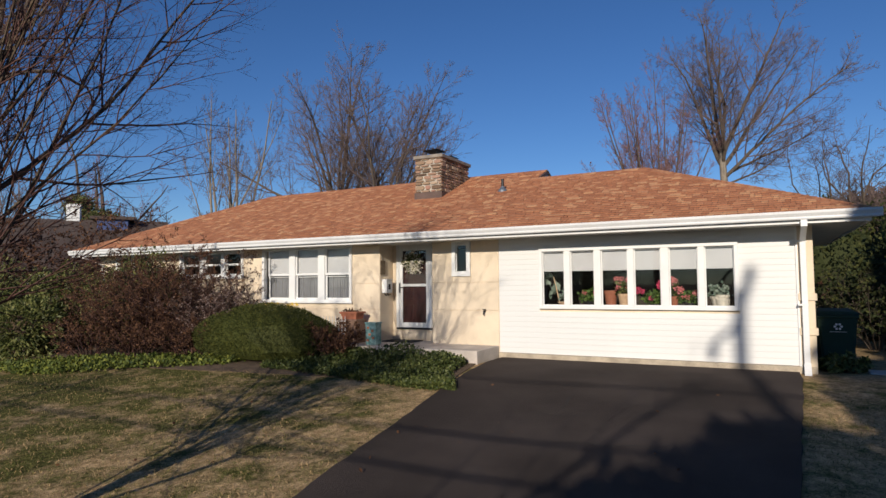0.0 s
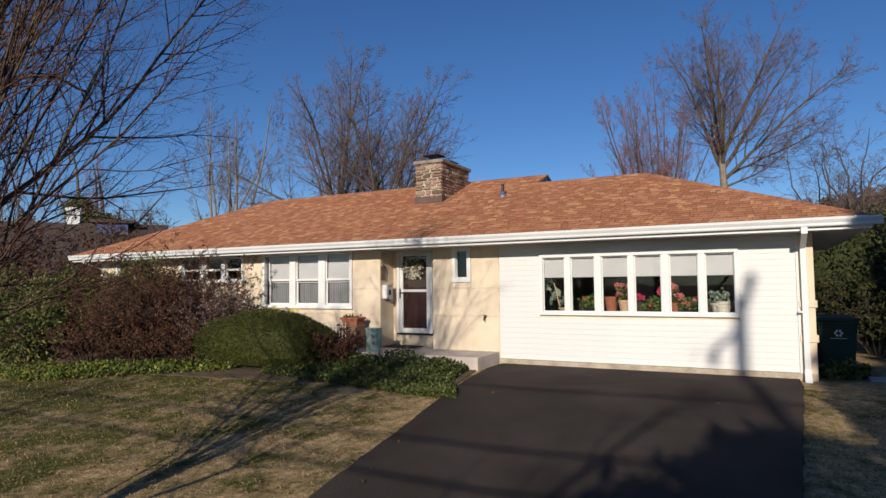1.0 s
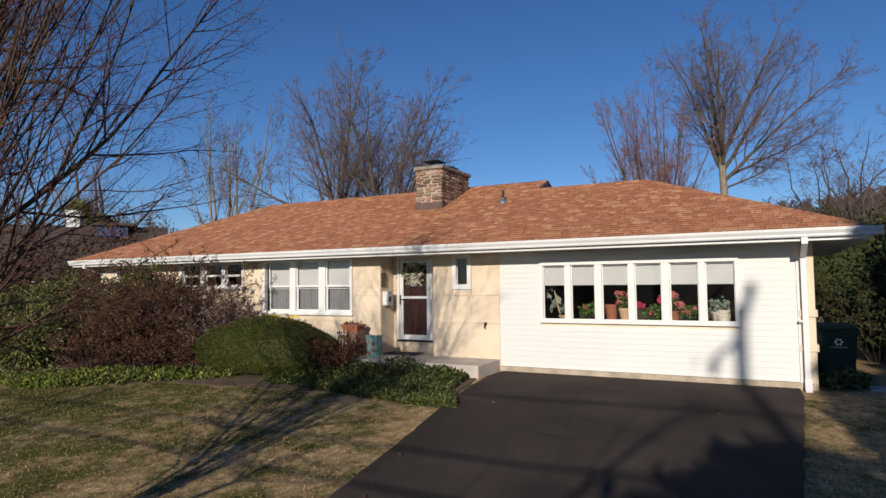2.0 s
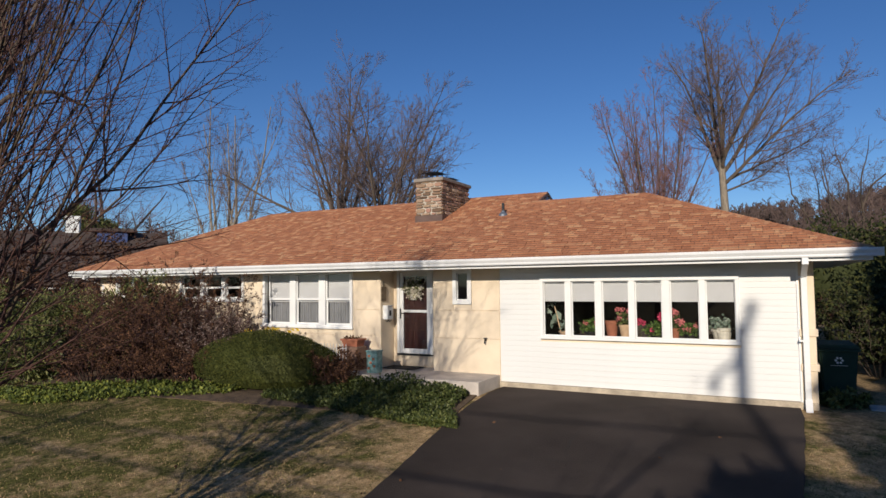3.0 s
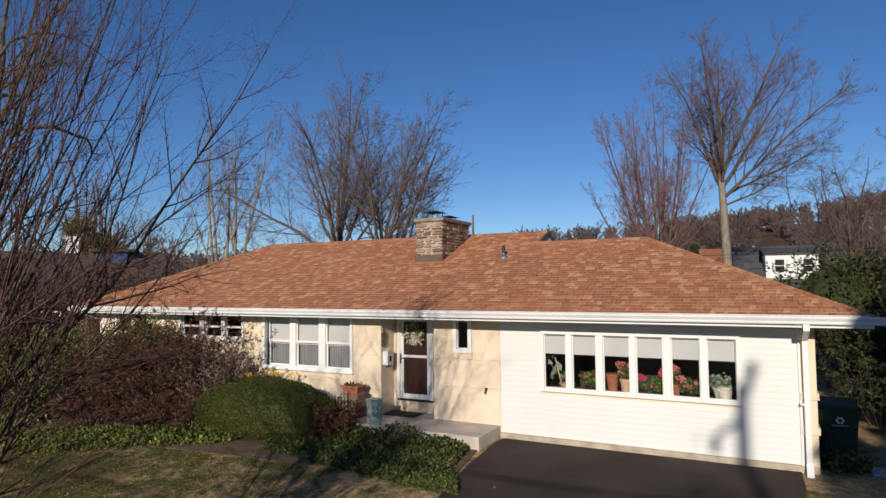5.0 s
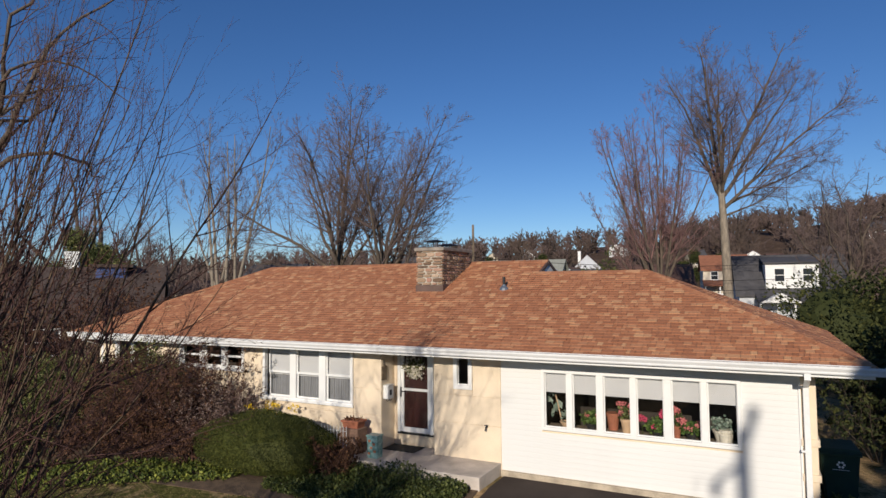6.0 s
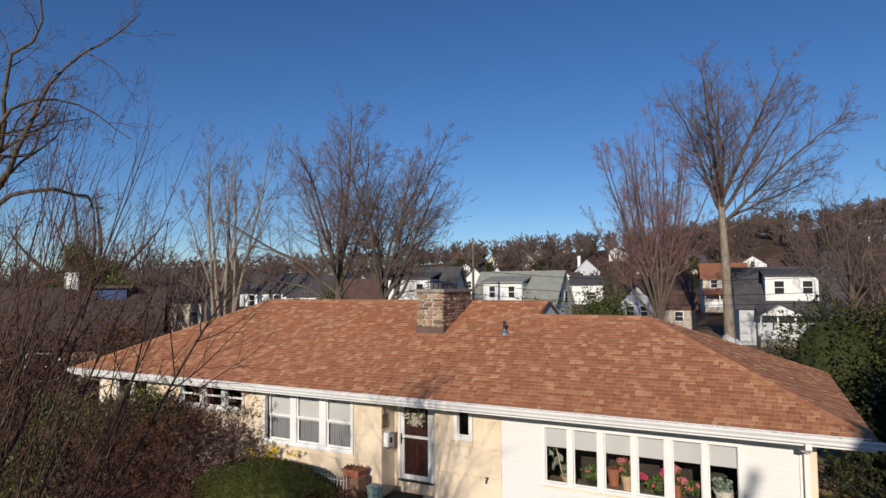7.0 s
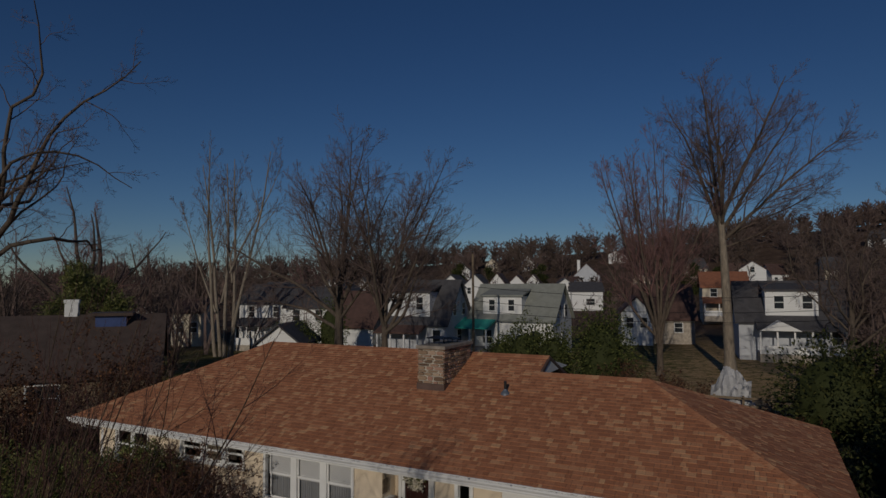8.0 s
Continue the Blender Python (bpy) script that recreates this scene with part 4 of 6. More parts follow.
# slender pale trunks
for i, (x, y, h, lx, low) in enumerate(((-48.9, 43.0, 22.0, -0.17, -0.45), (-48.6, 43.4, 20.0, -0.09, 0.3), (-47.8, 43.2, 20.4, -0.03, 0), (-47.3, 43.6, 20.0, 0.07, -0.3), (-47.0, 43.0, 21.0, 0.18, 0.3))):
    bare_tree("tall slender leafless tree with pale bark", x, y, None, [(0, 0, 0, h, 0.21, lx, 0)] + ([(0, 0, 4.5 + i, h * 0.6, 0.12, lx + low, 0.1)] if low else []), POLE, 40 + i, M["pale_bark"], M["far_twig"], 0.018, split=2)
# tree whose crooked limbs come in from the side
bare_tree("old leafless tree with crooked drooping limbs", -19.4, 7.6, (8.6, 0.3),
          fan(rb, 9, 7.2, 8.5, 4.8, 0.07, 1.1, 0.2) + [(0, 0, 7.9, 7.6, 0.09, 3.4, 0.1), (0, 0, 7.3, 6.0, 0.08, 3.2, 0.2), (0, 0, 8.4, 7.0, 0.08, 1.3, 0.0), (0, 0, 8.3, 6.0, 0.07, 1.9, -0.5)],
          [(11, 0.25, 0.0, 9, 0.4, 0.85, 0.2), (8, 0.24, 0.0, 8, 0.42, 0.8, 0.15), (5, 0.2, 0.0, 5, 0.45, 0.8, 0.1), (3, 0.2, 0, 0, 0, 0, 0)], 10, M["bark"], M["far_twig"], 0.006)
bare_tree("low leafless tree with crooked drooping branches", 4.9, 40.8, (5.6, 0.28), fan(random.Random(14), 10, 3.2, 5.5, 8.2, 0.10, 1.2, 0.15),
          [(10, 0.2, 0.0, 12, 0.42, 0.8, 0.15), (8, 0.2, 0.0, 9, 0.42, 0.75, 0.12), (4, 0.18, 0.0, 5, 0.5, 0.7, 0.1), (2, 0.15, 0, 0, 0, 0, 0)], 15, M["bark"], M["far_twig"], 0.010)
# trees along the right and left edges
for i, (x, y, h, sp) in enumerate(((12.5, 47.0, 9.0, CROWN), (11.5, 44.0, 10.0, CROWN), (13.0, 58.0, 8.5, CROWN), (19.0, 62.0, 9.0, CROWN), (-60.0, 70.0, 8.0, CROWN), (-72.0, 52.0, 9.0, CROWN), (-58.0, 35.5, 11.0, CROWN))):
    bare_tree("leafless woodland tree with a dense tangle of twigs", x, y, (h * 0.5, 0.03 * h + 0.05), fan(rb, 8, h * 0.22, h * 0.5, h * 0.95, 0.03 * h, 1.1, 0.2), LIGHT, 60 + i, M["bark"], M["far_twig"] if i % 2 else M["plum_twig"], 0.014)

# far woods: many small bare trees in one mesh
rw = random.Random(77)
wood = []
FAR = [(3, 0.06, 0.04, 7, 0.46, 0.7, 0.2), (2, 0.1, 0.06, 5, 0.52, 0.65, 0.12), (1, 0.1, 0.06, 4, 0.66, 0.6, 0.1), (1, 0.1, 0.05, 0, 0, 0, 0)]
THICK = [(2, 0.05, 0.04, 9, 0.5, 0.7, 0.04), (1, 0.1, 0.06, 6, 0.75, 0.65, 0.1), (1, 0.1, 0.06, 0, 0, 0, 0)]


def wood_kind(stems, spec, lo, hi):
    s = []
    for j in range(stems):
        limb(s, rw, Vector((0, 0, 0)), Vector((rw.uniform(-0.3, 0.3), rw.uniform(-0.3, 0.3), 1)).normalized(), rw.uniform(lo, hi), 0.2, 0, spec)
    return s, len(spec) - 1


protos = [wood_kind(2, FAR, 9, 13) for _ in range(8)]
thickets = [wood_kind(4, THICK, 7, 11) for _ in range(8)]


def woods(name, spots, kinds, material, label, fat=0.00042):
    v, f = [], []
    for x, y, sc, k, spin in spots:
        z = ground_z(x, y) - 0.3
        c, s = math.cos(spin), math.sin(spin)
        th = fat * math.hypot(x, y)
        segs, top = kinds[k]
        for p, q, r1, r2, lv in segs:
            o = len(v)
            tip = lv == top
            d = (q - p).normalized()
            a = d.orthogonal().normalized()
            b = d.cross(a)
            for e, r in ((p, max(r1, th)),) if tip else ((p, max(r1, th)), (q, max(r2, th))):
                for w in (0, 2.09, 4.19):
                    g = e + (a * math.cos(w) + b * math.sin(w)) * r
                    v.append((x + sc * (g.x * c - g.y * s), y + sc * (g.x * s + g.y * c), z + sc * g.z))
            if tip:
                v.append((x + sc * (q.x * c - q.y * s), y + sc * (q.x * s + q.y * c), z + sc * q.z))
                f += [(o, o + 1, o + 3), (o + 1, o + 2, o + 3), (o + 2, o, o + 3)]
                continue
            f += [(o, o + 1, o + 4, o + 3), (o + 1, o + 2, o + 5, o + 4), (o + 2, o, o + 3, o + 5)]
    ob = raw(name, v, f, material)
    return tagged(ob, label, "woodland", kind="stuff")


def spot(lo, hi, a0, a1, small=0.65, large=1.1):
    d = lo + (hi - lo) * rw.random()
    a = radians(rw.uniform(a0, a1))
    return (-d * math.sin(a), d * math.cos(a), rw.uniform(small, large), rw.randrange(8), rw.uniform(0, 6.28))


woods("woods", [spot(175, 340, -16, 72) for _ in range(280)], thickets, M["wood_twig"], "distant hillside woodland of bare brown trees", 0.0005)
woods("woods", [spot(200, 335, -16, 72) for _ in range(160)] + [spot(250, 345, -18, 4) for _ in range(70)], thickets, M["wood_plum"], "distant bare trees with a plum tint", 0.0005)
woods("woods", [spot(70, 150, -16, -5) for _ in range(70)] + [spot(40, 62, 52, 70, 0.45, 0.8) for _ in range(14)] + [spot(85, 170, 43, 74, 0.45, 0.75) for _ in range(130)] + [spot(125, 165, 22, 43, 0.5, 0.9) for _ in range(40)] + [spot(130, 175, -4, 20, 0.4, 0.8) for _ in range(36)], thickets, M["wood_twig"], "bare brown trees beside and behind the houses", 0.00045)
woods("woods", [spot(62, 95, 47, 66) for _ in range(16)] + [spot(60, 110, 22, 46, 0.35, 0.65) for _ in range(38)] + [spot(74, 110, 4, 22, 0.35, 0.55) for _ in range(10)] + [spot(42, 70, -17, -8, 0.5, 0.8) for _ in range(12)], protos, M["far_twig"], "bare garden trees between the houses")


def crown_points(rng, n, rx, ry, rz, lump, fill=0.35, bottom=-0.9):
    """Points in the outer part of a lumpy ellipsoid, with normals."""
    pts, nor = [], []
    ph = rng.uniform(0, 6.28, 6)
    while len(pts) < n:
        d = rng.normal(size=3)
        d /= np.linalg.norm(d)
        if d[2] < bottom:
            continue
        k = 1 + lump * (noise.noise(Vector((d[0] * 2.2 + ph[0], d[1] * 2.2 + ph[1], d[2] * 2.2 + ph[2]))) + 0.6 * noise.noise(Vector((d[0] * 5 + ph[3], d[1] * 5, d[2] * 5))))
        r = k * (1 - fill * rng.random() ** 1.6)
        pts.append((d[0] * rx * r, d[1] * ry * r, d[2] * rz * r))
        nor.append(d)
    return pts, nor


def shrub(name, label, x, y, zc, rx, ry, rz, n, size, material, seed, lump=0.25, fill=0.3, narrow=0.5, core=0.78, stems=6, category="shrub", bottom=-0.9, core_mat=None):
    """A shrub: a crown of leaves over a filler core, on a few stems; core_mat tones in the inner shade."""
    rng = np.random.default_rng(seed)
    zg = ground_z(x, y)
    sh = tagged(empty(name, x, y, zg), label, category)
    pts, nor = crown_points(rng, n, rx, ry, rz, lump, fill, bottom)
    pts = [(a, b, max(0.01, c + zc - zg)) for a, b, c in pts]
    leaves(rng, pts, size, material, "foliage", sh, narrow, normals=nor)
    # added body that closes gaps; a darker core_mat paints shade between the leaves
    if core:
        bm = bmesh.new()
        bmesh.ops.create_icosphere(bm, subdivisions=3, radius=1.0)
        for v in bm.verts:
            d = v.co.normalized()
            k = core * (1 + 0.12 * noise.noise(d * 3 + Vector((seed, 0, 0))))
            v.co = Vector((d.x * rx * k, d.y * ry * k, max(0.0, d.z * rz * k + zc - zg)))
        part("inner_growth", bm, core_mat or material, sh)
    rr = random.Random(seed)
    bm = bmesh.new()
    for i in range(stems):
        a = 6.28 * i / stems
        tube(bm, (0.12 * math.cos(a), 0.12 * math.sin(a), -0.05), (rx * 0.6 * math.cos(a), ry * 0.6 * math.sin(a), max(0.2, zc - zg + rz * 0.4)), 0.02, 0.008, 5)
    part("stem", bm, M["bark"], sh)
    return sh


def twiggy(name, label, x, y, h, n, spread, seed, twig, leaf, leaf_n, leaf_size, category="shrub"):
    """An upright deciduous shrub: many thin branching stems with a few old leaves on them."""
    rng = random.Random(seed)
    sh = tagged(empty(name, x, y, ground_z(x, y) - 0.03), label, category)
    segs = []
    kids, more = (12, 7) if n > 18 else (9, 6)
    spec = [(7, 0.08, 0.0, kids, 0.45, 0.7, 0.2), (5, 0.12, 0.0, more, 0.45, 0.7, 0.1), (3, 0.12, 0.0, 0, 0, 0, 0)]
    for i in range(n):
        a, le = 2.4 * i, spread * math.sqrt((i + 0.5) / n)
        limb(segs, rng, Vector((0.25 * math.cos(a) * le, 0.25 * math.sin(a) * le, 0)), Vector((le * math.cos(a), le * math.sin(a), 1)).normalized(), h * rng.uniform(0.8, 1.1), 0.018, 0, spec)
    limbs_mesh("stem", segs, twig, sh, 0.004)
    if leaf_n:
        r2 = np.random.default_rng(seed)
        ends = [s for s in segs if s[4] > 0]
        cs = [tuple(ends[k][0].lerp(ends[k][1], u)) for k, u in zip(r2.integers(0, len(ends), leaf_n), r2.random(leaf_n))]
        leaves(r2, cs, leaf_size, leaf, "foliage", sh, 0.55)
    return sh


shrub("yew_bush", "clipped dark green yew mound in front of the house", -9.5, 8.55, 0.22, 1.9, 0.98, 0.77, 36000, 0.045, M["yew"], 1, lump=0.06, fill=0.12, narrow=0.3, core=0.9, category="bush", bottom=-0.35)
for i, (x, y, h, n, sp, lf, k) in enumerate(((-11.25, 8.75, 1.8, 22, 0.75, "mauve", 9500), (-12.4, 8.55, 2.65, 26, 0.8, "rust", 15000), (-13.5, 8.1, 2.3, 26, 0.85, "rust", 14000), (-7.5, 8.5, 0.8, 18, 0.6, "rust", 4500), (-12.5, 7.7, 1.1, 16, 0.9, "rust", 5000), (-13.8, 7.3, 1.1, 16, 0.9, "rust", 5000), (-11.3, 8.1, 0.9, 16, 0.9, "rust", 4000))):
    twiggy("bush", "brown winter shrub with thin stems and shrivelled leaves", x, y, h, n, sp, 100 + i, M["twig"], M[lf], k, 0.045)
for i, (x, y, zc, rx, ry, rz, n) in enumerate(((-14.3, 8.9, 1.0, 1.5, 0.8, 1.22, 7000), (-16.6, 8.3, 0.9, 1.6, 0.9, 1.02, 7000), (-18.6, 7.2, 0.8, 1.5, 1.1, 1.3, 6000), (-16.0, 6.9, 0.4, 1.2, 0.8, 0.8, 4000))):
    # soil brown on the core stands in for shade inside the bush
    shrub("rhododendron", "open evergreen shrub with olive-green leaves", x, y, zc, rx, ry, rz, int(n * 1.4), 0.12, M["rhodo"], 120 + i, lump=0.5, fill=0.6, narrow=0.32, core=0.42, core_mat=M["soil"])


def cover(name, label, outline, n, size, material, seed, height):
    """Low ground cover inside rows of (y, x left, x right)."""
    rng = np.random.default_rng(seed)
    pts = []
    ys = [o[0] for o in outline]
    for _ in range(n):
        y = rng.uniform(ys[0], ys[-1])
        xl, xr = np.interp(y, ys, [o[1] for o in outline]), np.interp(y, ys, [o[2] for o in outline])
        x = rng.uniform(xl, xr)
        k = noise.noise(Vector((x * 1.3, y * 1.3, seed)))
        pts.append((x, y, ground_z(x, y) + 0.02 + height * (0.55 + 0.6 * k) * (1 + 1.7 * max(0.0, min(1.0, (y - 7.9) / 0.6)) * (x > -9)) * rng.random()))
    ob = leaves(rng, pts, size, material, name, None, 0.7, droop=-0.5)
    return tagged(ob, label, "ground cover", kind="stuff")


cover("ivy", "dark green ivy bed along the paved entry", [(6.95, -4.6, -3.95), (7.5, -8.6, -4.25), (7.8, -8.8, -4.5), (8.7, -8.6, -4.6), (8.98, -8.6, -4.7), (9.05, -8.4, -7.9)], 22000, 0.055, M["ivy"], 5, 0.14)
cover("ground_cover", "yellow-green ground cover along the lawn edge", [(5.6, -15.5, -13.4), (6.4, -15.2, -11.9), (6.9, -14.2, -11.0), (7.5, -13.0, -9.6), (8.0, -11.6, -9.4)], 7500, 0.07, M["lime"], 6, 0.17)
slab("planting_bed", [(5.9, -15.5, -13.7), (6.4, -15.5, -12.1), (6.9, -15.5, -11.2), (7.45, -15.5, -4.3), (8.0, -17, -4.4), (9.0, -17.5, -4.5), (9.85, -17.5, -7.4)], 0.02, M["soil"], "brown leaf litter in the planting bed", "planting bed", 0.1)

# evergreen growth beside and behind the house
# back bushes take the sunlit leaf copy, near ones the darker shaded ramp
for i, (x, y, zc, rx, ry, rz, n) in enumerate(((2.9, 25.5, 1.9, 2.0, 1.8, 2.3, 6000), (5.4, 25.0, 2.1, 2.2, 2.0, 2.6, 6500), (8.4, 26.0, 2.0, 2.4, 2.0, 2.9, 6500), (4.6, 20.5, 1.2, 1.6, 1.6, 1.8, 4500), (6.8, 17.5, 1.0, 1.6, 1.8, 1.7, 4500), (3.7, 17.2, 0.9, 1.3, 1.2, 1.6, 4000), (5.6, 14.2, 0.8, 1.4, 1.2, 1.5, 4000), (-8.5, 37.0, 1.6, 1.8, 1.75, 3.1, 6500), (-11.9, 37.5, 1.0, 1.5, 1.5, 2.5, 4500), (-14.3, 39.0, 1.0, 1.7, 1.6, 2.7, 4500), (-16.6, 40.5, 0.6, 1.4, 1.4, 2.0, 3000), (-36.5, 41.0, 1.0, 2.0, 1.6, 2.2, 3000), (-35.0, 44.0, 2.0, 1.4, 1.4, 3.2, 3000))):
    # the dark pine tone on the core paints the bush's inner shade
    shrub("evergreen_bush", "dense dark green evergreen bush", x, y, zc, rx, ry, rz, n, 0.2 if y > 30 else 0.17, M["evergreen_lit"] if y > 30 else M["pine"], 140 + i, lump=0.6, fill=0.45, narrow=0.45, core=0.72, core_mat=M["pine"], category="bush")
for i, (x, y, h) in enumerate(((-41.0, 23.6, 7.4), (-43.5, 25.0, 8.2), (-38.8, 24.8, 6.6), (-62.0, 128.0, 9.5), (-57.0, 134.0, 8.5), (-46.5, 140.0, 9.0), (-12.0, 128.0, 9.0), (-7.0, 135.0, 8.0))):
    tr = tagged(empty("pine_tree", x, y, ground_z(x, y)), "olive-green pine tree behind the neighbouring roof" if y < 100 else "dark pine tree among the bare hillside woods", "tree")
    rg = np.random.default_rng(170 + i)
    pts = []
    for k in range(5):
        pk, _ = crown_points(rg, 1400, 1.9 - 0.25 * k, 1.9 - 0.25 * k, 0.8, 0.4, 0.7)
        o = rg.normal(size=2) * 0.7
        pts += [(a + o[0], b + o[1], c + h * (0.42 + 0.13 * k)) for a, b, c in pk]
    leaves(rg, pts, 0.26 if y < 100 else 0.45, M["rhodo"] if y < 100 else M["pine"], "crown", tr, 0.25)
    bm = bmesh.new()
    tube(bm, (0, 0, -0.1), (0, 0, h * 0.95), 0.2, 0.05, 7)
    part("trunk", bm, M["bark"], tr)
for i, (x, y, h, n) in enumerate(((-22.5, 9.5, 2.6, 16), (-24.5, 12.0, 3.4, 18), (-27.0, 10.0, 3.2, 18), (-23.0, 15.5, 3.0, 16), (-26.0, 17.5, 3.4, 16), (-21.5, 19.0, 2.4, 14), (-20.6, 11.2, 4.2, 10), (-22.6, 13.6, 4.8, 10), (-24.2, 9.0, 4.6, 10), (-21.0, 8.2, 3.8, 10)), 20):
    twiggy("bush", "brown leafless thicket beside the neighbouring house", x, y, h, n, 0.6, 180 + i, M["twig"], M["rust"], 2500, 0.1)
for i, (x, y, h, n) in enumerate(((2.6, 14.5, 1.7, 16), (3.9, 15.6, 2.2, 18), (3.2, 18.0, 2.4, 18), (5.0, 15.0, 2.2, 18), (-2.5, 31, 2.2, 14), (-5.0, 34, 2.2, 14), (-1.2, 24.5, 1.6, 12), (1.2, 23.5, 1.8, 14), (1.55, 10.45, 0.3, 10), (-6.9, 35.5, 2.5, 16), (-3.7, 30.5, 2.0, 14), (0.9, 29.6, 1.6, 12))):
    twiggy("bush", "tangled leafless brush with some dry leaves", x, y, h, n, 0.8, 180 + i, M["bark"] if i < 4 else M["twig"], M["pine"] if i < 4 else M["rhodo"] if i == 8 else M["rust"], 2500 if i < 4 else 1500, 0.09)


# ---- neighbouring houses ----
def gable_roof(bm, x0, x1, y0, y1, z, h, along, over=0.35, thick=0.16, hip=0.0):
    """Two sloping slabs with a ridge along 'x' or 'y'."""
    if along == "x":
        ym, s = (y0 + y1) / 2, h / ((y1 - y0) / 2)
        for ya in (y0 - over, y1 + over):
            za = z - over * s
            prism(bm, [(x0 - over, ya, za - thick), (x1 + over, ya, za - thick), (x1 + over - hip, ym, z + h - thick), (x0 - over + hip, ym, z + h - thick),
                       (x0 - over, ya, za), (x1 + over, ya, za), (x1 + over - hip, ym, z + h), (x0 - over + hip, ym, z + h)])
    else:
        xm, s = (x0 + x1) / 2, h / ((x1 - x0) / 2)
        for xa in (x0 - over, x1 + over):
            za = z - over * s
            prism(bm, [(xa, y0 - over, za - thick), (xa, y1 + over, za - thick), (xm, y1 + over, z + h - thick), (xm, y0 - over, z + h - thick),
                       (xa, y0 - over, za), (xa, y1 + over, za), (xm, y1 + over, z + h), (xm, y0 - over, z + h)])
    bmesh.ops.recalc_face_normals(bm, faces=bm.faces)
    return bm


def house_body(bm, x0, x1, y0, y1, z0, z, h, along):
    """Walls up to the eaves with the gables filled in."""
    if along == "x":
        ym = (y0 + y1) / 2
        prism(bm, [(x, y, q) for x in (x0, x1) for y, q in ((y0, z0), (y1, z0), (y1, z), (ym, z + h - 0.1), (y0, z))])
    else:
        xm = (x0 + x1) / 2
        prism(bm, [(x, y, q) for y in (y0, y1) for x, q in ((x0, z0), (x1, z0), (x1, z), (xm, z + h - 0.1), (x0, z))])
    bmesh.ops.recalc_face_normals(bm, faces=bm.faces)
    return bm


def far_window(parent, x, y, z, w=0.9, h=1.3):
    """A sash window on a wall that faces -y."""
    win = part("window", boxes((x - w / 2 - 0.09, x + w / 2 + 0.09, y - 0.05, y - 0.004, z - h / 2 - 0.09, z + h / 2 + 0.09)), M["white"], parent)
    part("pane", boxes((x - w / 2, x + w / 2, y - 0.062, y - 0.052, z - h / 2, z - 0.03)), M["pane_dark"], win)
    part("pane", boxes((x - w / 2, x + w / 2, y - 0.062, y - 0.052, z + 0.03, z + h / 2)), M["pane_dark"], win)
    return win


def end_window(parent, x, y, z, w=0.9, h=1.3):
    """A sash window on an end wall that faces +x."""
    far_window(parent, 0, 0, z, w, h).matrix_basis = pose(x, y, 0, 0, 0, 90)


def cottage(label, x, y, rz, w, d, wall, ridge, along, walls, roof_m, windows=(), side_windows=(), chimney_x=None, dormer=None, base=None, hip=0.0):
    """A gabled house: (x, y) is the middle of its front, heights are over the ground; windows: (x, z, w, h) on the front."""
    g = ground_z(x, y) if base is None else base
    hs = tagged(empty("house", x, y, g, rz), label, "house")
    part("wall", house_body(bmesh.new(), -w / 2 + hip, w / 2 - hip, 0, d, -1.0, wall, ridge - wall, along), M[walls], hs)
    if hip:
        part("end_wall", boxes((-w / 2, -w / 2 + hip - 0.01, 0, d, -1.0, wall)), M[walls], hs)
        part("end_wall", boxes((w / 2 - hip + 0.01, w / 2, 0, d, -1.0, wall)), M[walls], hs)
    part("roof", gable_roof(bmesh.new(), -w / 2, w / 2, 0, d, wall, ridge - wall, along, hip=hip), M[roof_m], hs)
    for wx, wz, ww, wh in windows:
        far_window(hs, wx, 0, wz, ww, wh)
    for wy, wz, ww, wh in side_windows:
        end_window(hs, w / 2, wy, wz, ww, wh)
    if chimney_x is not None:
        part("chimney", boxes((chimney_x - 0.4, chimney_x + 0.4, d * 0.45, d * 0.45 + 0.7, wall, ridge + 0.9), (chimney_x - 0.46, chimney_x + 0.46, d * 0.45 - 0.06, d * 0.45 + 0.76, ridge + 0.82, ridge + 0.98)), M["house_white"], hs)
    if dormer:
        x0, x1, z0, z1, back, wins, dm = dormer
        dr = part("dormer", boxes((x0, x1, 0.35, back, z0, z1)), M[dm], hs)
        bm = bmesh.new()
        prism(bm, [(x0 - 0.2, 0.1, z1 - 0.02), (x1 + 0.2, 0.1, z1 - 0.02), (x1 + 0.2, back + 0.4, z1 + 0.75), (x0 - 0.2, back + 0.4, z1 + 0.75),
                   (x0 - 0.2, 0.1, z1 + 0.14), (x1 + 0.2, 0.1, z1 + 0.14), (x1 + 0.2, back + 0.4, z1 + 0.9), (x0 - 0.2, back + 0.4, z1 + 0.9)])
        bmesh.ops.recalc_face_normals(bm, faces=bm.faces)
        part("dormer_roof", bm, M[roof_m], hs)
        for wx, wz, ww, wh in wins:
            far_window(hs, wx, 0.35, wz, ww, wh)
    return hs


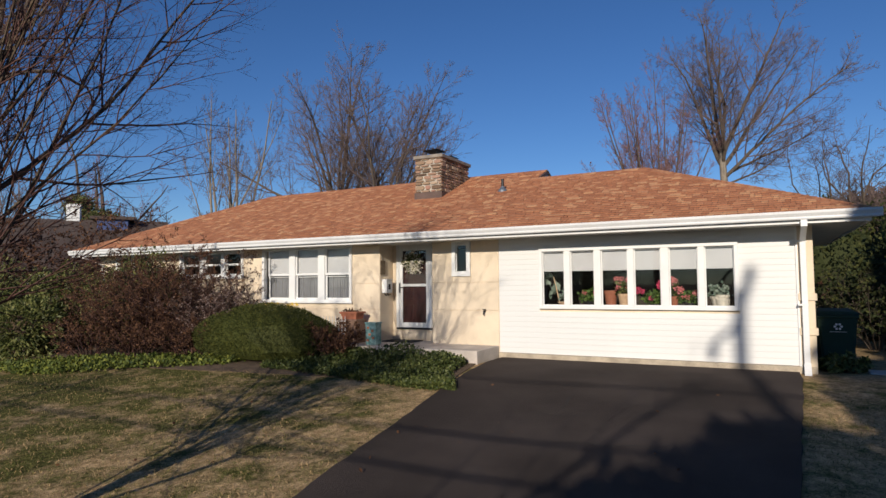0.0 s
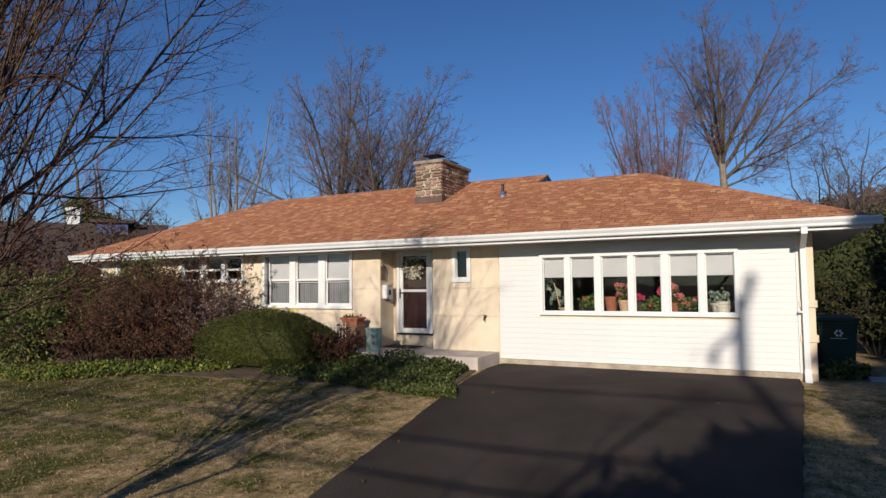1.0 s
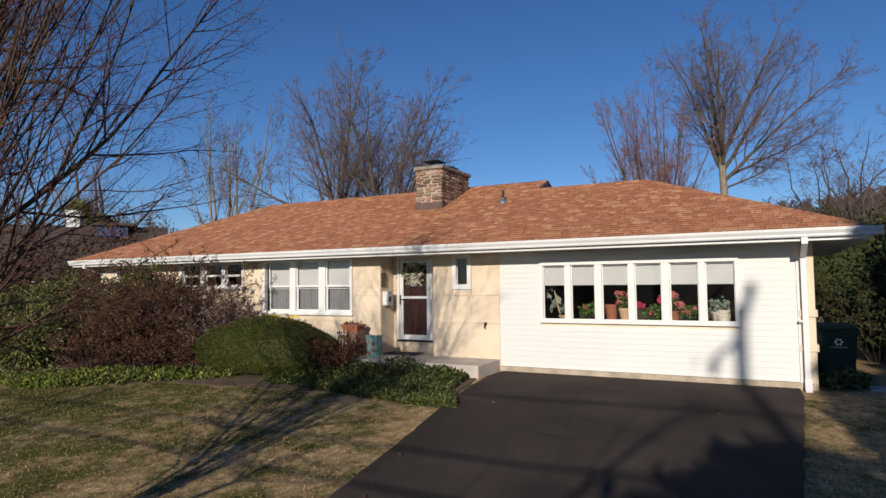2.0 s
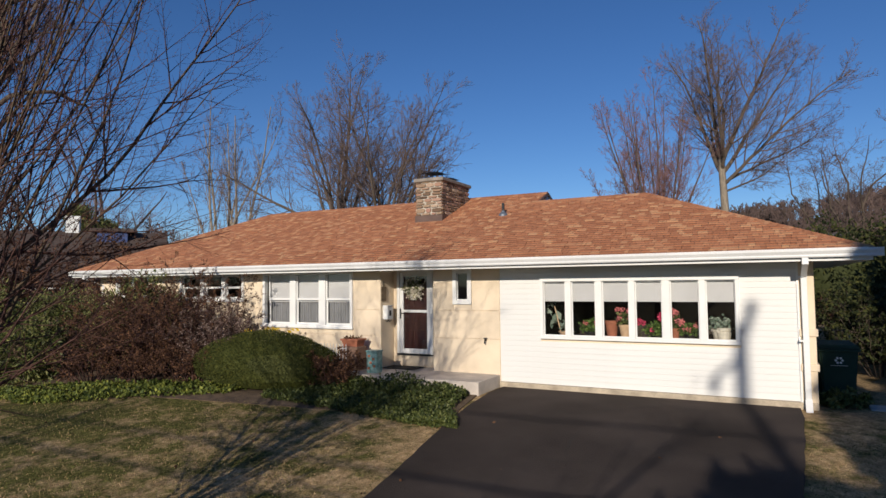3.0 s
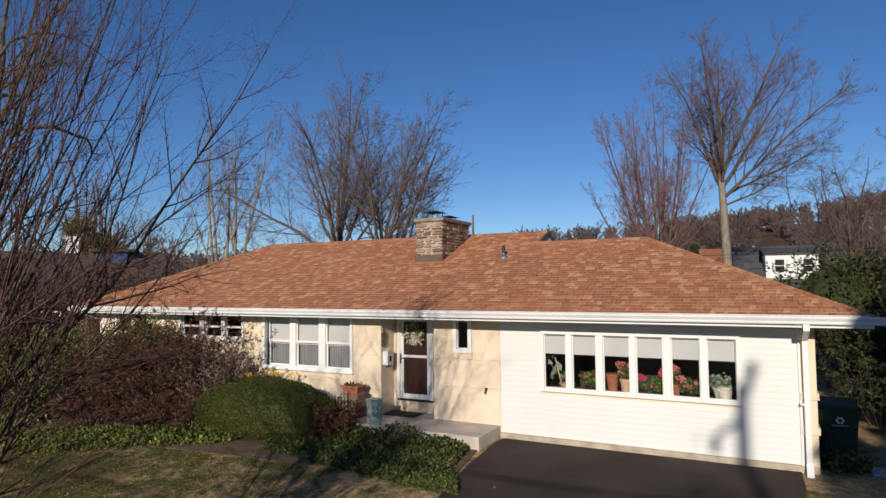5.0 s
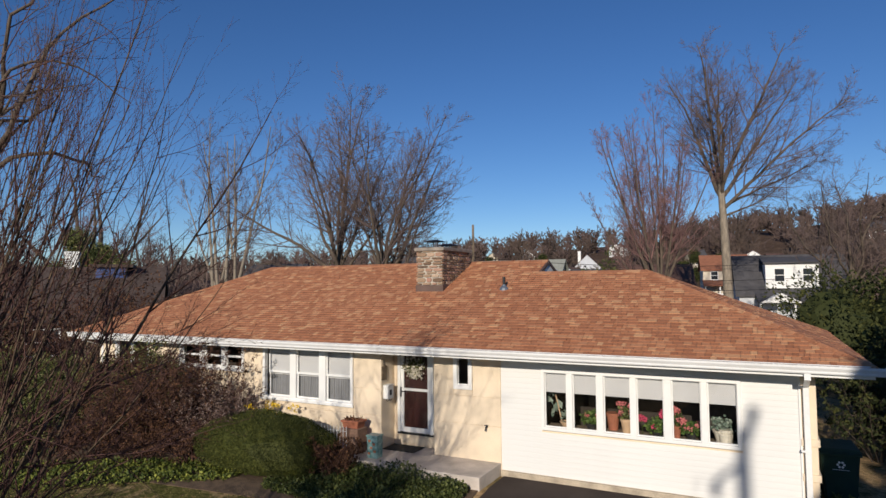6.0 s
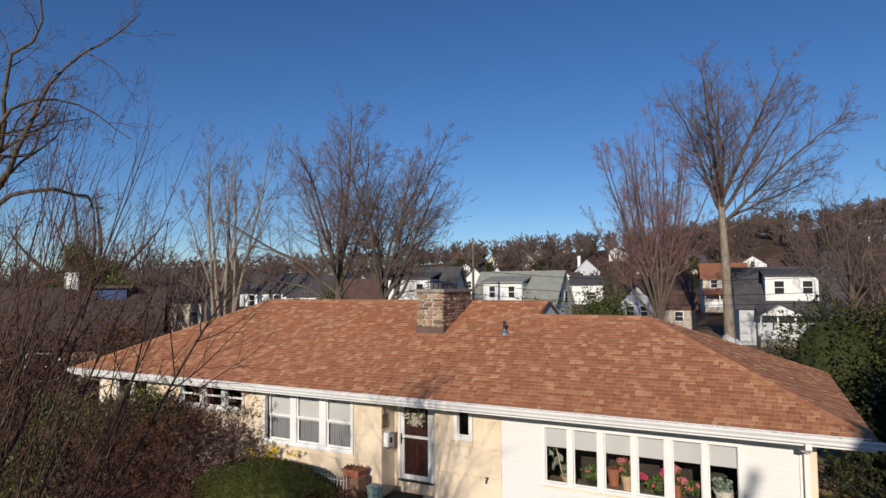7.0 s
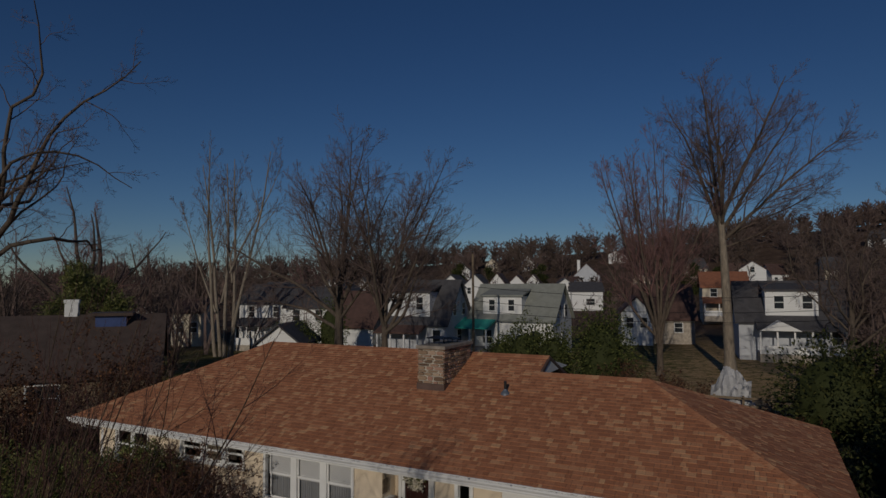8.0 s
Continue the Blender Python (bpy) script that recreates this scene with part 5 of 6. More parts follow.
def porch(hs, x0, x1, y0, z_floor, z_eave, posts, roof_m, rail=True, gable=None, fabric=None):
    """A front porch that stands forward of the wall: floor, posts, sloping roof."""
    part("porch_floor", boxes((x0, x1, y0, -0.01, z_floor - 0.8, z_floor)), M["house_stone"], hs)
    for i in range(posts):
        px = x0 + 0.08 + (x1 - x0 - 0.16) * i / (posts - 1)
        part("post", boxes((px - 0.07, px + 0.07, y0 + 0.03, y0 + 0.17, z_floor, z_eave)), M["white"], hs)
    bm = bmesh.new()
    prism(bm, [(x0 - 0.2, y0 - 0.2, z_eave), (x1 + 0.2, y0 - 0.2, z_eave), (x1 + 0.2, 0.3, z_eave + 0.9), (x0 - 0.2, 0.3, z_eave + 0.9),
               (x0 - 0.2, y0 - 0.2, z_eave + 0.14), (x1 + 0.2, y0 - 0.2, z_eave + 0.14), (x1 + 0.2, 0.3, z_eave + 1.04), (x0 - 0.2, 0.3, z_eave + 1.04)])
    bmesh.ops.recalc_face_normals(bm, faces=bm.faces)
    part("porch_roof", bm, M[roof_m], hs)
    if rail:
        part("porch_rail", boxes((x0, x1, y0 + 0.04, y0 + 0.1, z_floor + 0.02, z_floor + 0.8)), M["white"], hs)
    if gable:
        g0, g1, top = gable
        gm = (g0 + g1) / 2
        bm = bmesh.new()
        prism(bm, [(g0, y0 - 0.35, z_eave), (g1, y0 - 0.35, z_eave), (gm, y0 - 0.35, top), (g0, -0.2, z_eave), (g1, -0.2, z_eave), (gm, -0.2, top)])
        bmesh.ops.recalc_face_normals(bm, faces=bm.faces)
        part("porch_gable", bm, M["house_white"], hs)


RZ = 24
h1 = cottage("white cape house with a broad grey-green roof and turquoise awning", -22.2, 56.6, 2, 8.8, 7.6, 4.0, 7.4, "x", "house_white", "roof_green", [(-2.5, 2.0, 0.9, 1.3), (2.6, 2.0, 0.9, 1.3)],
             dormer=(-3.1, 1.1, 4.0, 6.1, 3.4, [(-2.1, 5.2, 0.6, 1.1), (0.0, 5.2, 0.6, 1.1)], "house_white"), side_windows=[(2.6, 4.6, 0.8, 1.2), (5.0, 4.6, 0.8, 1.2), (3.8, 1.8, 0.9, 1.3)], base=-0.95)
porch(h1, -5.4, -1.7, -2.4, 1.0, 2.9, 3, "awning", rail=False)
h3 = cottage("white house with a dark roof, wide dormer and screened porch", 3.1, 65.5, 6, 9.4, 8.0, 3.9, 7.6, "x", "house_grey", "roof_grey", [(3.6, 2.2, 0.9, 1.2)],
             dormer=(-2.3, 2.2, 4.1, 6.6, 4.0, [(-1.1, 5.5, 0.8, 1.2), (1.3, 5.5, 0.8, 1.2)], "house_white"), base=-0.95)
porch(h3, -3.1, 4.2, -2.0, 0.7, 2.9, 6, "roof_grey", gable=(-3.1, 0.4, 3.8))
h4 = cottage("cream two-storey house with an orange-brown roof and porch", -4.4, 101.0, 8, 6.4, 7.5, 5.0, 7.2, "x", "house_cream", "roof_orange", [(-1.6, 3.9, 0.9, 1.2), (1.6, 3.9, 0.9, 1.2)], base=1.1)
porch(h4, -3.1, 3.1, -2.0, 0.4, 2.3, 4, "roof_orange")
cottage("small white house half hidden behind a tree", -13.0, 75.0, 15, 3.6, 6, 4.0, 5.8, "y", "house_white", "roof_brown", [(-0.8, 2.6, 0.8, 1.2), (0.8, 2.6, 0.8, 1.2)], base=-0.9)
cottage("stone house with a long brown roof", -10.0, 78.0, 15, 6.6, 7, 3.3, 7.2, "x", "house_stone", "roof_brown", [(1.4, 1.9, 0.9, 1.1)], base=-0.9)
cottage("distant white two-storey house", -34.8, 120.0, 20, 4.6, 9, 4.6, 6.3, "y", "house_white", "roof_grey", [(-1.0, 4.0, 0.9, 1.2), (1.0, 4.0, 0.9, 1.2)], base=1.4)
hb = cottage("distant white house with a grey roof and front gable", -29.8, 118.0, 20, 6.0, 8, 3.9, 5.6, "x", "house_white", "roof_grey", [(0.6, 1.6, 1.6, 1.2)], base=1.3)
ha = cottage("white house with a charcoal roof and a tall gable end", -50.3, 51.5, 14, 6.6, 6.8, 5.4, 7.4, "x", "house_white", "roof_grey", [(-1.7, 4.2, 0.7, 1.2), (1.4, 4.2, 0.7, 1.2)], [(2.2, 4.6, 0.7, 1.2), (4.4, 4.6, 0.7, 1.2)], base=-0.85)
porch(ha, -2.9, 1.6, -1.7, 0.5, 2.6, 4, "roof_grey")
cottage("white gabled garage behind the trees", -35.6, 37.6, 22, 3.5, 5.2, 2.7, 4.1, "y", "house_white", "roof_grey", [(0.9, 1.7, 0.5, 0.6)], base=-0.95)
hc2 = cottage("white house among bare trees", -44.2, 51.8, 20, 5.2, 7, 5.0, 7.1, "x", "house_white", "roof_grey", [(-1.4, 3.9, 0.8, 1.2), (1.2, 3.9, 0.8, 1.2)], [(3.4, 4.4, 0.8, 1.2)], base=-0.85)
cottage("white house with a steep dark roof and one gable window", -38.4, 51.2, 0, 6.2, 6.4, 3.2, 6.6, "x", "house_white", "roof_brown", [(-1.5, 2.0, 0.8, 1.2)], [(3.2, 4.4, 0.7, 1.1), (2.0, 1.9, 0.8, 1.2), (4.6, 1.9, 0.8, 1.2)], base=-0.85)
hd = cottage("grey house with a steep dark roof and white dormer", -30.4, 51.4, 4, 6.8, 7.0, 3.5, 7.6, "x", "house_grey", "roof_grey", [(2.4, 2.0, 0.8, 1.2)], [(2.2, 4.6, 0.7, 1.2), (4.6, 4.6, 0.7, 1.2), (3.4, 1.9, 1.0, 1.2)],
             dormer=(-3.2, 1.5, 3.9, 6.3, 3.3, [(-2.2, 5.2, 0.7, 1.2), (0.4, 5.2, 0.7, 1.2)], "house_white"), base=-0.7)
porch(hd, -3.4, 1.2, -1.8, 0.5, 2.3, 4, "roof_brown", rail=False)
cottage("small white house beyond the thicket", -71.0, 51.0, 40, 4.4, 6, 3.4, 5.0, "y", "house_white", "roof_brown", [(0, 2.0, 0.9, 1.2)], base=-0.9)
cottage("small cream house beyond the thicket", -62.0, 50.4, 30, 3.6, 6, 4.2, 5.6, "x", "house_cream", "roof_brown", [(-0.8, 2.2, 0.8, 1.2), (0.9, 2.2, 0.8, 1.2)], base=-0.9)
for x, y, w, wall, top, kind, base in ((-53.4, 105.4, 5.2, 4.6, 6.8, "y", 1.6), (-49.2, 107.4, 4.6, 4.6, 6.9, "y", 1.6), (-47.2, 114.0, 3.4, 4.8, 7.0, "y", 1.8), (-49.0, 130.0, 4.0, 4.4, 6.4, "y", 2.2), (-45.6, 131.5, 3.0, 4.8, 6.6, "y", 2.2), (-60.5, 98.0, 5.6, 4.6, 6.6, "x", 1.2), (-66.0, 84.0, 5.6, 4.8, 7.0, "y", 0.6), (-74.0, 78.0, 5.0, 4.6, 6.6, "x", 0.4)):
    cottage("distant white gabled house in a row", x, y, 14, w, 8, wall, top, kind, "house_white", "roof_grey" if w > 4 else "roof_brown", [(-w * 0.24, 3.6, 0.7, 1.2), (w * 0.24, 3.6, 0.7, 1.2)], [(2.2, 3.6, 0.8, 1.2), (5.4, 3.6, 0.8, 1.2)], base=base)
cottage("distant grey house with a stone chimney on the rise", -42.0, 166.0, 10, 7.0, 8, 4.6, 8.0, "y", "house_grey", "roof_brown", [(-1.4, 3.4, 0.9, 1.3), (1.4, 3.4, 0.9, 1.3)], chimney_x=-2.4, base=4.2)
cottage("distant white house half hidden on the wooded rise", -1.2, 166.0, 6, 6.0, 8, 3.6, 5.6, "y", "house_white", "roof_brown", [(0, 3.4, 0.9, 1.3)], base=6.4)
rh = random.Random(5)
for i in range(16):
    a = radians(-12 + 56 * i / 16 + rh.uniform(-1, 1))
    d = rh.uniform(165, 240)
    x, y = -d * math.sin(a), d * math.cos(a)
    cottage("small distant white house on the hillside", x, y, math.degrees(a) + rh.uniform(-25, 25), rh.uniform(4, 6), 7, rh.uniform(2.6, 4), rh.uniform(5, 6.2), rh.choice("xy"), rh.choice(("house_white", "house_white", "house_cream")), rh.choice(("roof_grey", "roof_brown", "roof_grey")), [(-1.0, 2.0, 0.8, 1.2), (1.0, 2.0, 0.8, 1.2)])
# the neighbour on the left: long umber roof with a white chimney
nb = cottage("low neighbouring house with a long umber roof", -29.9, 11.9, 50, 15.0, 8.5, 2.6, 5.0, "x", "wood", "roof_umber", [(3.0, 1.5, 1.2, 1.1)], base=-0.1)
chim = part("chimney", boxes((3.1, 3.7, 4.1, 4.6, 2.0, 5.7), (3.06, 3.74, 4.06, 4.64, 5.62, 5.78)), M["house_white"], nb, "tall white painted chimney")
part("dormer", boxes((4.6, 6.0, 3.2, 5.0, 2.6, 4.95)), M["blue_paint"], nb, "blue painted dormer wall")
part("dormer_roof", boxes((4.3, 6.3, 3.0, 5.2, 4.95, 5.1)), M["roof_umber"], nb)
shed = cottage("small white garden shed", -25.2, 8.4, 55, 2.4, 2.0, 1.5, 2.2, "x", "house_grey", "roof_grey", [], base=-0.1)

# power lines across the back gardens
line = tagged(empty("power_line"), "thin black power lines between wooden poles", "power line")
for x, y, h in ((-21.5, 46.0, 9.0), (14.0, 58.0, 9.0)):
    bm = bmesh.new()
    tube(bm, (x, y, ground_z(x, y) - 0.2), (x, y, h), 0.13, 0.1, 8)
    part("pole", bm, M["wood"], line)
for z in (6.2, 5.0, 4.2):
    bm = bmesh.new()
    pts = [Vector((-21.5, 46, z)).lerp(Vector((14, 58, z)), k / 14) - Vector((0, 0, 1.0 * 4 * (k / 14) * (1 - k / 14))) for k in range(15)]
    for p, q in zip(pts, pts[1:]):
        tube(bm, p, q, 0.02, seg=4)
    part("wire", bm, M["iron"], line)

# pale covered mound by the back fence, and the fence
mound = tagged(empty("covered_woodpile", -0.85, 30.0, ground_z(-0.85, 30.0)), "pale tarpaulin-covered heap beside the back fence", "woodpile")
bm = bmesh.new()
bmesh.ops.create_icosphere(bm, subdivisions=4, radius=1.0)
for v in bm.verts:
    k = 1 + 0.25 * noise.noise(v.co * 2.5) + 0.16 * noise.noise(v.co * 7)
    v.co = Vector((v.co.x * 1.05 * k, v.co.y * 0.9 * k, max(-0.1, v.co.z * 2.6 * k)))
part("cover", bm, mat("pale_tarpaulin", (0.45, 0.45, 0.46), 0.6, 0.25, 4, 0.6, 12), mound)
fence = tagged(empty("fence"), "low weathered wooden rail fence in the back garden", "fence")
for i in range(9):
    x = -4.0 + i * 1.2
    part("post", boxes((x - 0.05, x + 0.05, 29.0, 29.1, -0.6, 1.3)), M["wood"], fence)
for z in (0.5, 0.85, 1.2):
    part("rail", boxes((-4.1, 5.7, 28.95, 29.0, z - 0.05, z + 0.05)), M["wood"], fence)

# ---- street side, behind the camera: what throws the shadows on the drive and the wall ----
street_pole = tagged(empty("utility_pole", 5.36, -18.0, ground_z(5.36, -18.0)), "wooden utility pole at the street with a lamp arm", "utility pole")
bm = bmesh.new()
tube(bm, (0, 0, -0.2), (0, 0, 12.3), 0.14, 0.10, 10)
part("pole", bm, M["wood"], street_pole)
bm = bmesh.new()
tube(bm, (0, 0, 11.75), (-0.42, 0, 11.4), 0.05, 0.05, 8)
part("arm", bm, M["iron"], street_pole)
bm = bmesh.new()
lathe(bm, [(0.05, 11.1), (0.085, 11.18), (0.075, 11.32), (0.03, 11.4)], 12, pose(-0.45, 0, 0))
part("lamp_head", bm, M["iron"], street_pole)
bm = bmesh.new()
tube(bm, (0.05, 0, 12.1), (0.2, 0, 12.7), 0.06, 0.09, 8)
part("insulator", bm, M["iron"], street_pole)
bm = bmesh.new()
for z in (5.6, 6.1, 7.3):
    pts = [Vector((-45.36 + 8 * k, 0.35 * k + 8.6, z - 0.5 - 0.35 * abs(math.sin(k * 0.9)))) for k in range(11)]
    for p, q in zip(pts, pts[1:]):
        tube(bm, p, q, 0.025, seg=4)
part("wires", bm, M["iron"], street_pole)
shade_tree = tagged(empty("evergreen_tree", 3.0, -10.8, ground_z(3.0, -10.8)), "broad evergreen tree by the street", "tree")
rg = np.random.default_rng(300)
pts = []
for cx, cy, cz, r in ((-0.6, 0, 5.3, 1.0), (0.8, 0.3, 5.9, 1.1), (2.2, 0, 5.8, 1.2), (-0.4, 0.2, 3.6, 1.5), (1.4, 0, 3.8, 1.6), (3.2, -0.2, 3.4, 1.5), (0.2, 0.4, 2.0, 1.6), (2.6, 0.3, 1.8, 1.6)):
    pk, _ = crown_points(rg, 2600, r, r, r * 0.85, 0.5, 0.9)
    pts += [(a + cx, b + cy, c + cz) for a, b, c in pk]
leaves(rg, pts, 0.36, M["pine"], "crown", shade_tree, 0.5)
bm = bmesh.new()
tube(bm, (0, 0, -0.2), (0, 0, 4.5), 0.25, 0.1, 8)
part("trunk", bm, M["bark"], shade_tree)
bare_tree("slim leafless street tree leaning over the kerb", -3.6, -9.2, None, [(0, 0, 0, 10.5, 0.09, 0.9, 0.0)], [(10, 0.05, 0.0, 14, 0.3, 0.5, 0.4), (6, 0.1, 0.05, 4, 0.4, 0.6, 0.2), (3, 0.1, 0.05, 0, 0, 0, 0)], 91, M["bark"], M["twig"], 0.008, split=1)
bare_tree("leafless street tree with open branches", -6.0, -22.0, (9.0, 0.24), fan(random.Random(6), 6, 6.5, 8.9, 5.2, 0.065, 0.6, 0.15), [(9, 0.08, 0.035, 5, 0.44, 0.7, 0.16), (7, 0.12, 0.05, 4, 0.46, 0.65, 0.12), (4, 0.14, 0.05, 0, 0, 0, 0)], 90, M["bark"], M["twig"], 0.008)
for i, (x, y, h, r) in enumerate(((5.3, -7.5, 9.4, 2.3), (8.0, -8.5, 13.0, 3.4), (10.8, -6.5, 15.0, 4.4), (13.8, -6.0, 15.5, 5.0), (17.6, -8.0, 15.5, 5.0))):
    con = tagged(empty("conifer", x, y, ground_z(x, y)), "tall dark conifer at the street side", "tree")
    rg = np.random.default_rng(340 + i)
    pts = []
    for _ in range(10000):
        f = rg.random() ** 0.7
        a, q = rg.uniform(0, 6.28), r * f * rg.uniform(0.3, 1.0)
        pts.append((q * math.cos(a), q * math.sin(a), h * (1 - f) + 0.4))
    leaves(rg, pts, 0.5, M["pine"], "crown", con, 0.6)
    bm = bmesh.new()
    tube(bm, (0, 0, -0.2), (0, 0, h * 0.96), 0.2, 0.04, 8)
    part("trunk", bm, M["bark"], con)

# ---- entry: patio, mat, planters, letterbox ----
patio = tagged(mesh_ob("patio", boxes((-7.9, -4.46, 8.92, 9.86, -0.35, 0.13), (-7.3, -6.03, 9.862, 10.44, -0.35, 0.128), (-6.02, -4.46, 9.862, 10.02, -0.35, 0.129), bevel=0.012), M["concrete"]), "pale concrete entry patio in front of the door", "patio", kind="structure")
doormat = tagged(mesh_ob("doormat", boxes((-7.25, -6.45, 9.86, 10.36, 0.131, 0.15), bevel=0.006), M["rubber"]), "black rubber doormat on the concrete patio", "doormat")
# letterbox and plaque on the return wall
letterbox = tagged(empty("letterbox", -7.31, 10.1, 1.36), "small white metal letterbox on the entry wall", "letterbox")
bm = bmesh.new()
profile_x(bm, [(-0.11, -0.14), (0.11, -0.14), (0.11, 0.10), (0.06, 0.16), (-0.11, 0.16)], 0, 0.13)
part("box", bm, M["white"], letterbox)
part("lid", boxes((0.0, 0.15, -0.12, 0.12, 0.158, 0.175), bevel=0.004), M["white"], letterbox)
part("emblem", boxes((0.131, 0.136, -0.045, 0.035, -0.06, 0.06)), M["iron"], letterbox, "dark oval emblem plate")
bm = bmesh.new()
for s in (-0.06, 0.06):
    tube(bm, (0.03, s, -0.14), (0.07, s, -0.2), 0.008, seg=6)
    tube(bm, (0.07, s, -0.2), (0.12, s, -0.17), 0.008, seg=6)
part("paper_hooks", bm, M["iron"], letterbox)
plaque = tagged(empty("wall_plaque", -7.31, 10.0, 1.82), "weathered bronze plaque hanging on the entry wall", "plaque")
part("plate", boxes((0.0, 0.025, -0.10, 0.10, -0.18, 0.14), bevel=0.01), M["wood"], plaque)
bm = bmesh.new()
tube(bm, (0.01, 0, 0.14), (0.01, 0, 0.26), 0.006, seg=6)
part("hook", bm, M["iron"], plaque)
bib = tagged(empty("hose_tap", -4.76, YF + 0.02, 0.81), "small brass garden tap on the wall", "tap")
bm = bmesh.new()
tube(bm, (0, 0.0, 0.02), (0, -0.09, 0.02), 0.016)
tube(bm, (0, -0.08, 0.02), (0, -0.11, -0.04), 0.014)
part("spout", bm, M["iron"], bib)
bm = bmesh.new()
lathe(bm, [(0.04, 0.06), (0.04, 0.07)], 10, pose(0, -0.06, 0))
tube(bm, (0, -0.06, 0.02), (0, -0.06, 0.065), 0.008)
part("wheel", bm, M["iron"], bib)


def flower_tuft(parent, rng, n, spread, h, leaf_mat, flower_mat, flowers, size=0.05):
    pts, _ = crown_points(rng, n, spread, spread * 0.8, h * 0.6, 0.4, 0.8)
    leaves(rng, [(a, b, c + h * 0.6) for a, b, c in pts], size, leaf_mat, "foliage", parent, 0.8)
    for _ in range(flowers):
        d = rng.normal(size=3)
        d /= np.linalg.norm(d)
        x, y, z = d[0] * spread, -abs(d[1]) * spread * 0.8, abs(d[2]) * h * 0.55 + h * 0.65
        pk, nr = crown_points(rng, 40, 0.04, 0.04, 0.03, 0.2, 0.5)
        leaves(rng, [(a + x, b + y, c + z) for a, b, c in pk], 0.028, flower_mat, "blossom", parent, 0.9, normals=nr)


# brick-edged planter box and urn beside the door
box_planter = tagged(empty("planter_box", -7.8, 9.5, 0.1), "terracotta trough of dry plants on a stone plinth", "planter")
part("plinth", boxes((-0.2, 0.28, -0.22, 0.18, -0.3, 0.55), bevel=0.03), M["plinth"], box_planter)
bm = bmesh.new()
prism(bm, [(-0.15, -0.15, 0.55), (0.22, -0.15, 0.55), (0.22, 0.11, 0.55), (-0.15, 0.11, 0.55), (-0.18, -0.18, 0.70), (0.25, -0.18, 0.70), (0.25, 0.14, 0.70), (-0.18, 0.14, 0.70)])
box(bm, -0.2, 0.27, -0.2, 0.16, 0.67, 0.715, bevel=0.01)
bmesh.ops.recalc_face_normals(bm, faces=bm.faces)
part("trough", bm, M["terra"], box_planter, "terracotta trough")
rg = np.random.default_rng(310)
leaves(rng=rg, centres=[(rg.uniform(-0.17, 0.24), rg.uniform(-0.16, 0.12), 0.7) for _ in range(70)], size=0.09, material=M["rust"], name="dry_stalks", parent=box_planter, narrow=0.3, droop=-1.5)
urn = tagged(empty("garden_pot", -7.05, 9.25, 0.13), "tall square pot with a crackled teal glaze", "pot")
bm = bmesh.new()
prism(bm, [(-0.13, -0.11, 0), (0.13, -0.11, 0), (0.13, 0.11, 0), (-0.13, 0.11, 0), (-0.135, -0.115, 0.47), (0.135, -0.115, 0.47), (0.135, 0.115, 0.47), (-0.135, 0.115, 0.47)])
bmesh.ops.recalc_face_normals(bm, faces=bm.faces)
bmesh.ops.bevel(bm, geom=bm.edges[:], offset=0.012, segments=2, affect="EDGES")
part("body", bm, M["teal"], urn)
part("rim", boxes((-0.145, 0.145, -0.125, 0.125, 0.445, 0.48), bevel=0.01), M["teal"], urn)
for mx, mz in ((-0.06, 0.36), (0.05, 0.30), (-0.02, 0.22), (0.07, 0.15), (-0.07, 0.10)):
    part("motif", boxes((mx - 0.03, mx + 0.03, -0.124, -0.108, mz - 0.025, mz + 0.025), bevel=0.006), M["terra"], urn, "red glazed flower motif")
# daffodils under the living-room window
for i, (x, y) in enumerate(((-10.65, 9.4), (-10.35, 9.5), (-10.05, 9.4), (-9.7, 9.5), (-8.75, 9.5), (-8.45, 9.55))):
    daf = tagged(empty("daffodils", x, y, ground_z(x, y) + 0.02), "clump of yellow daffodils with green blades" if i < 4 else "clump of green bulb leaves", "flowers", "flowers under the window")
    rg = np.random.default_rng(320 + i)
    leaves(rg, [(rg.normal() * 0.1, rg.normal() * 0.08, 0.0) for _ in range(70)], 0.7 if i < 4 else 0.6, M["lime"] if i % 2 else M["ivy"], "blades", daf, 0.06, droop=-2.5)
    if i < 4:
        for k in range(11):
            cx, cy, cz = rg.normal() * 0.13, rg.normal() * 0.1 - 0.05, rg.uniform(0.78, 1.08)
            pk, nr = crown_points(rg, 22, 0.03, 0.03, 0.025, 0.2, 0.5)
            leaves(rg, [(a + cx, b + cy, c + cz) for a, b, c in pk], 0.04, M["yellow"], "blossom", daf, 0.7, normals=nr)
edging = tagged(empty("wire_edging"), "low white wire edging fence along the bed", "edging")
for i in range(16):
    x = -9.0 + i * 0.085
    bm = bmesh.new()
    tube(bm, (x, 9.15, ground_z(x, 9.15)), (x, 9.15, 0.72), 0.007, seg=5)
    part("picket", bm, M["white"], edging)
bm = bmesh.new()
for z in (0.35, 0.62):
    tube(bm, (-9.02, 9.15, z), (-7.72, 9.15, z), 0.005, seg=5)
part("rail", bm, M["white"], edging)

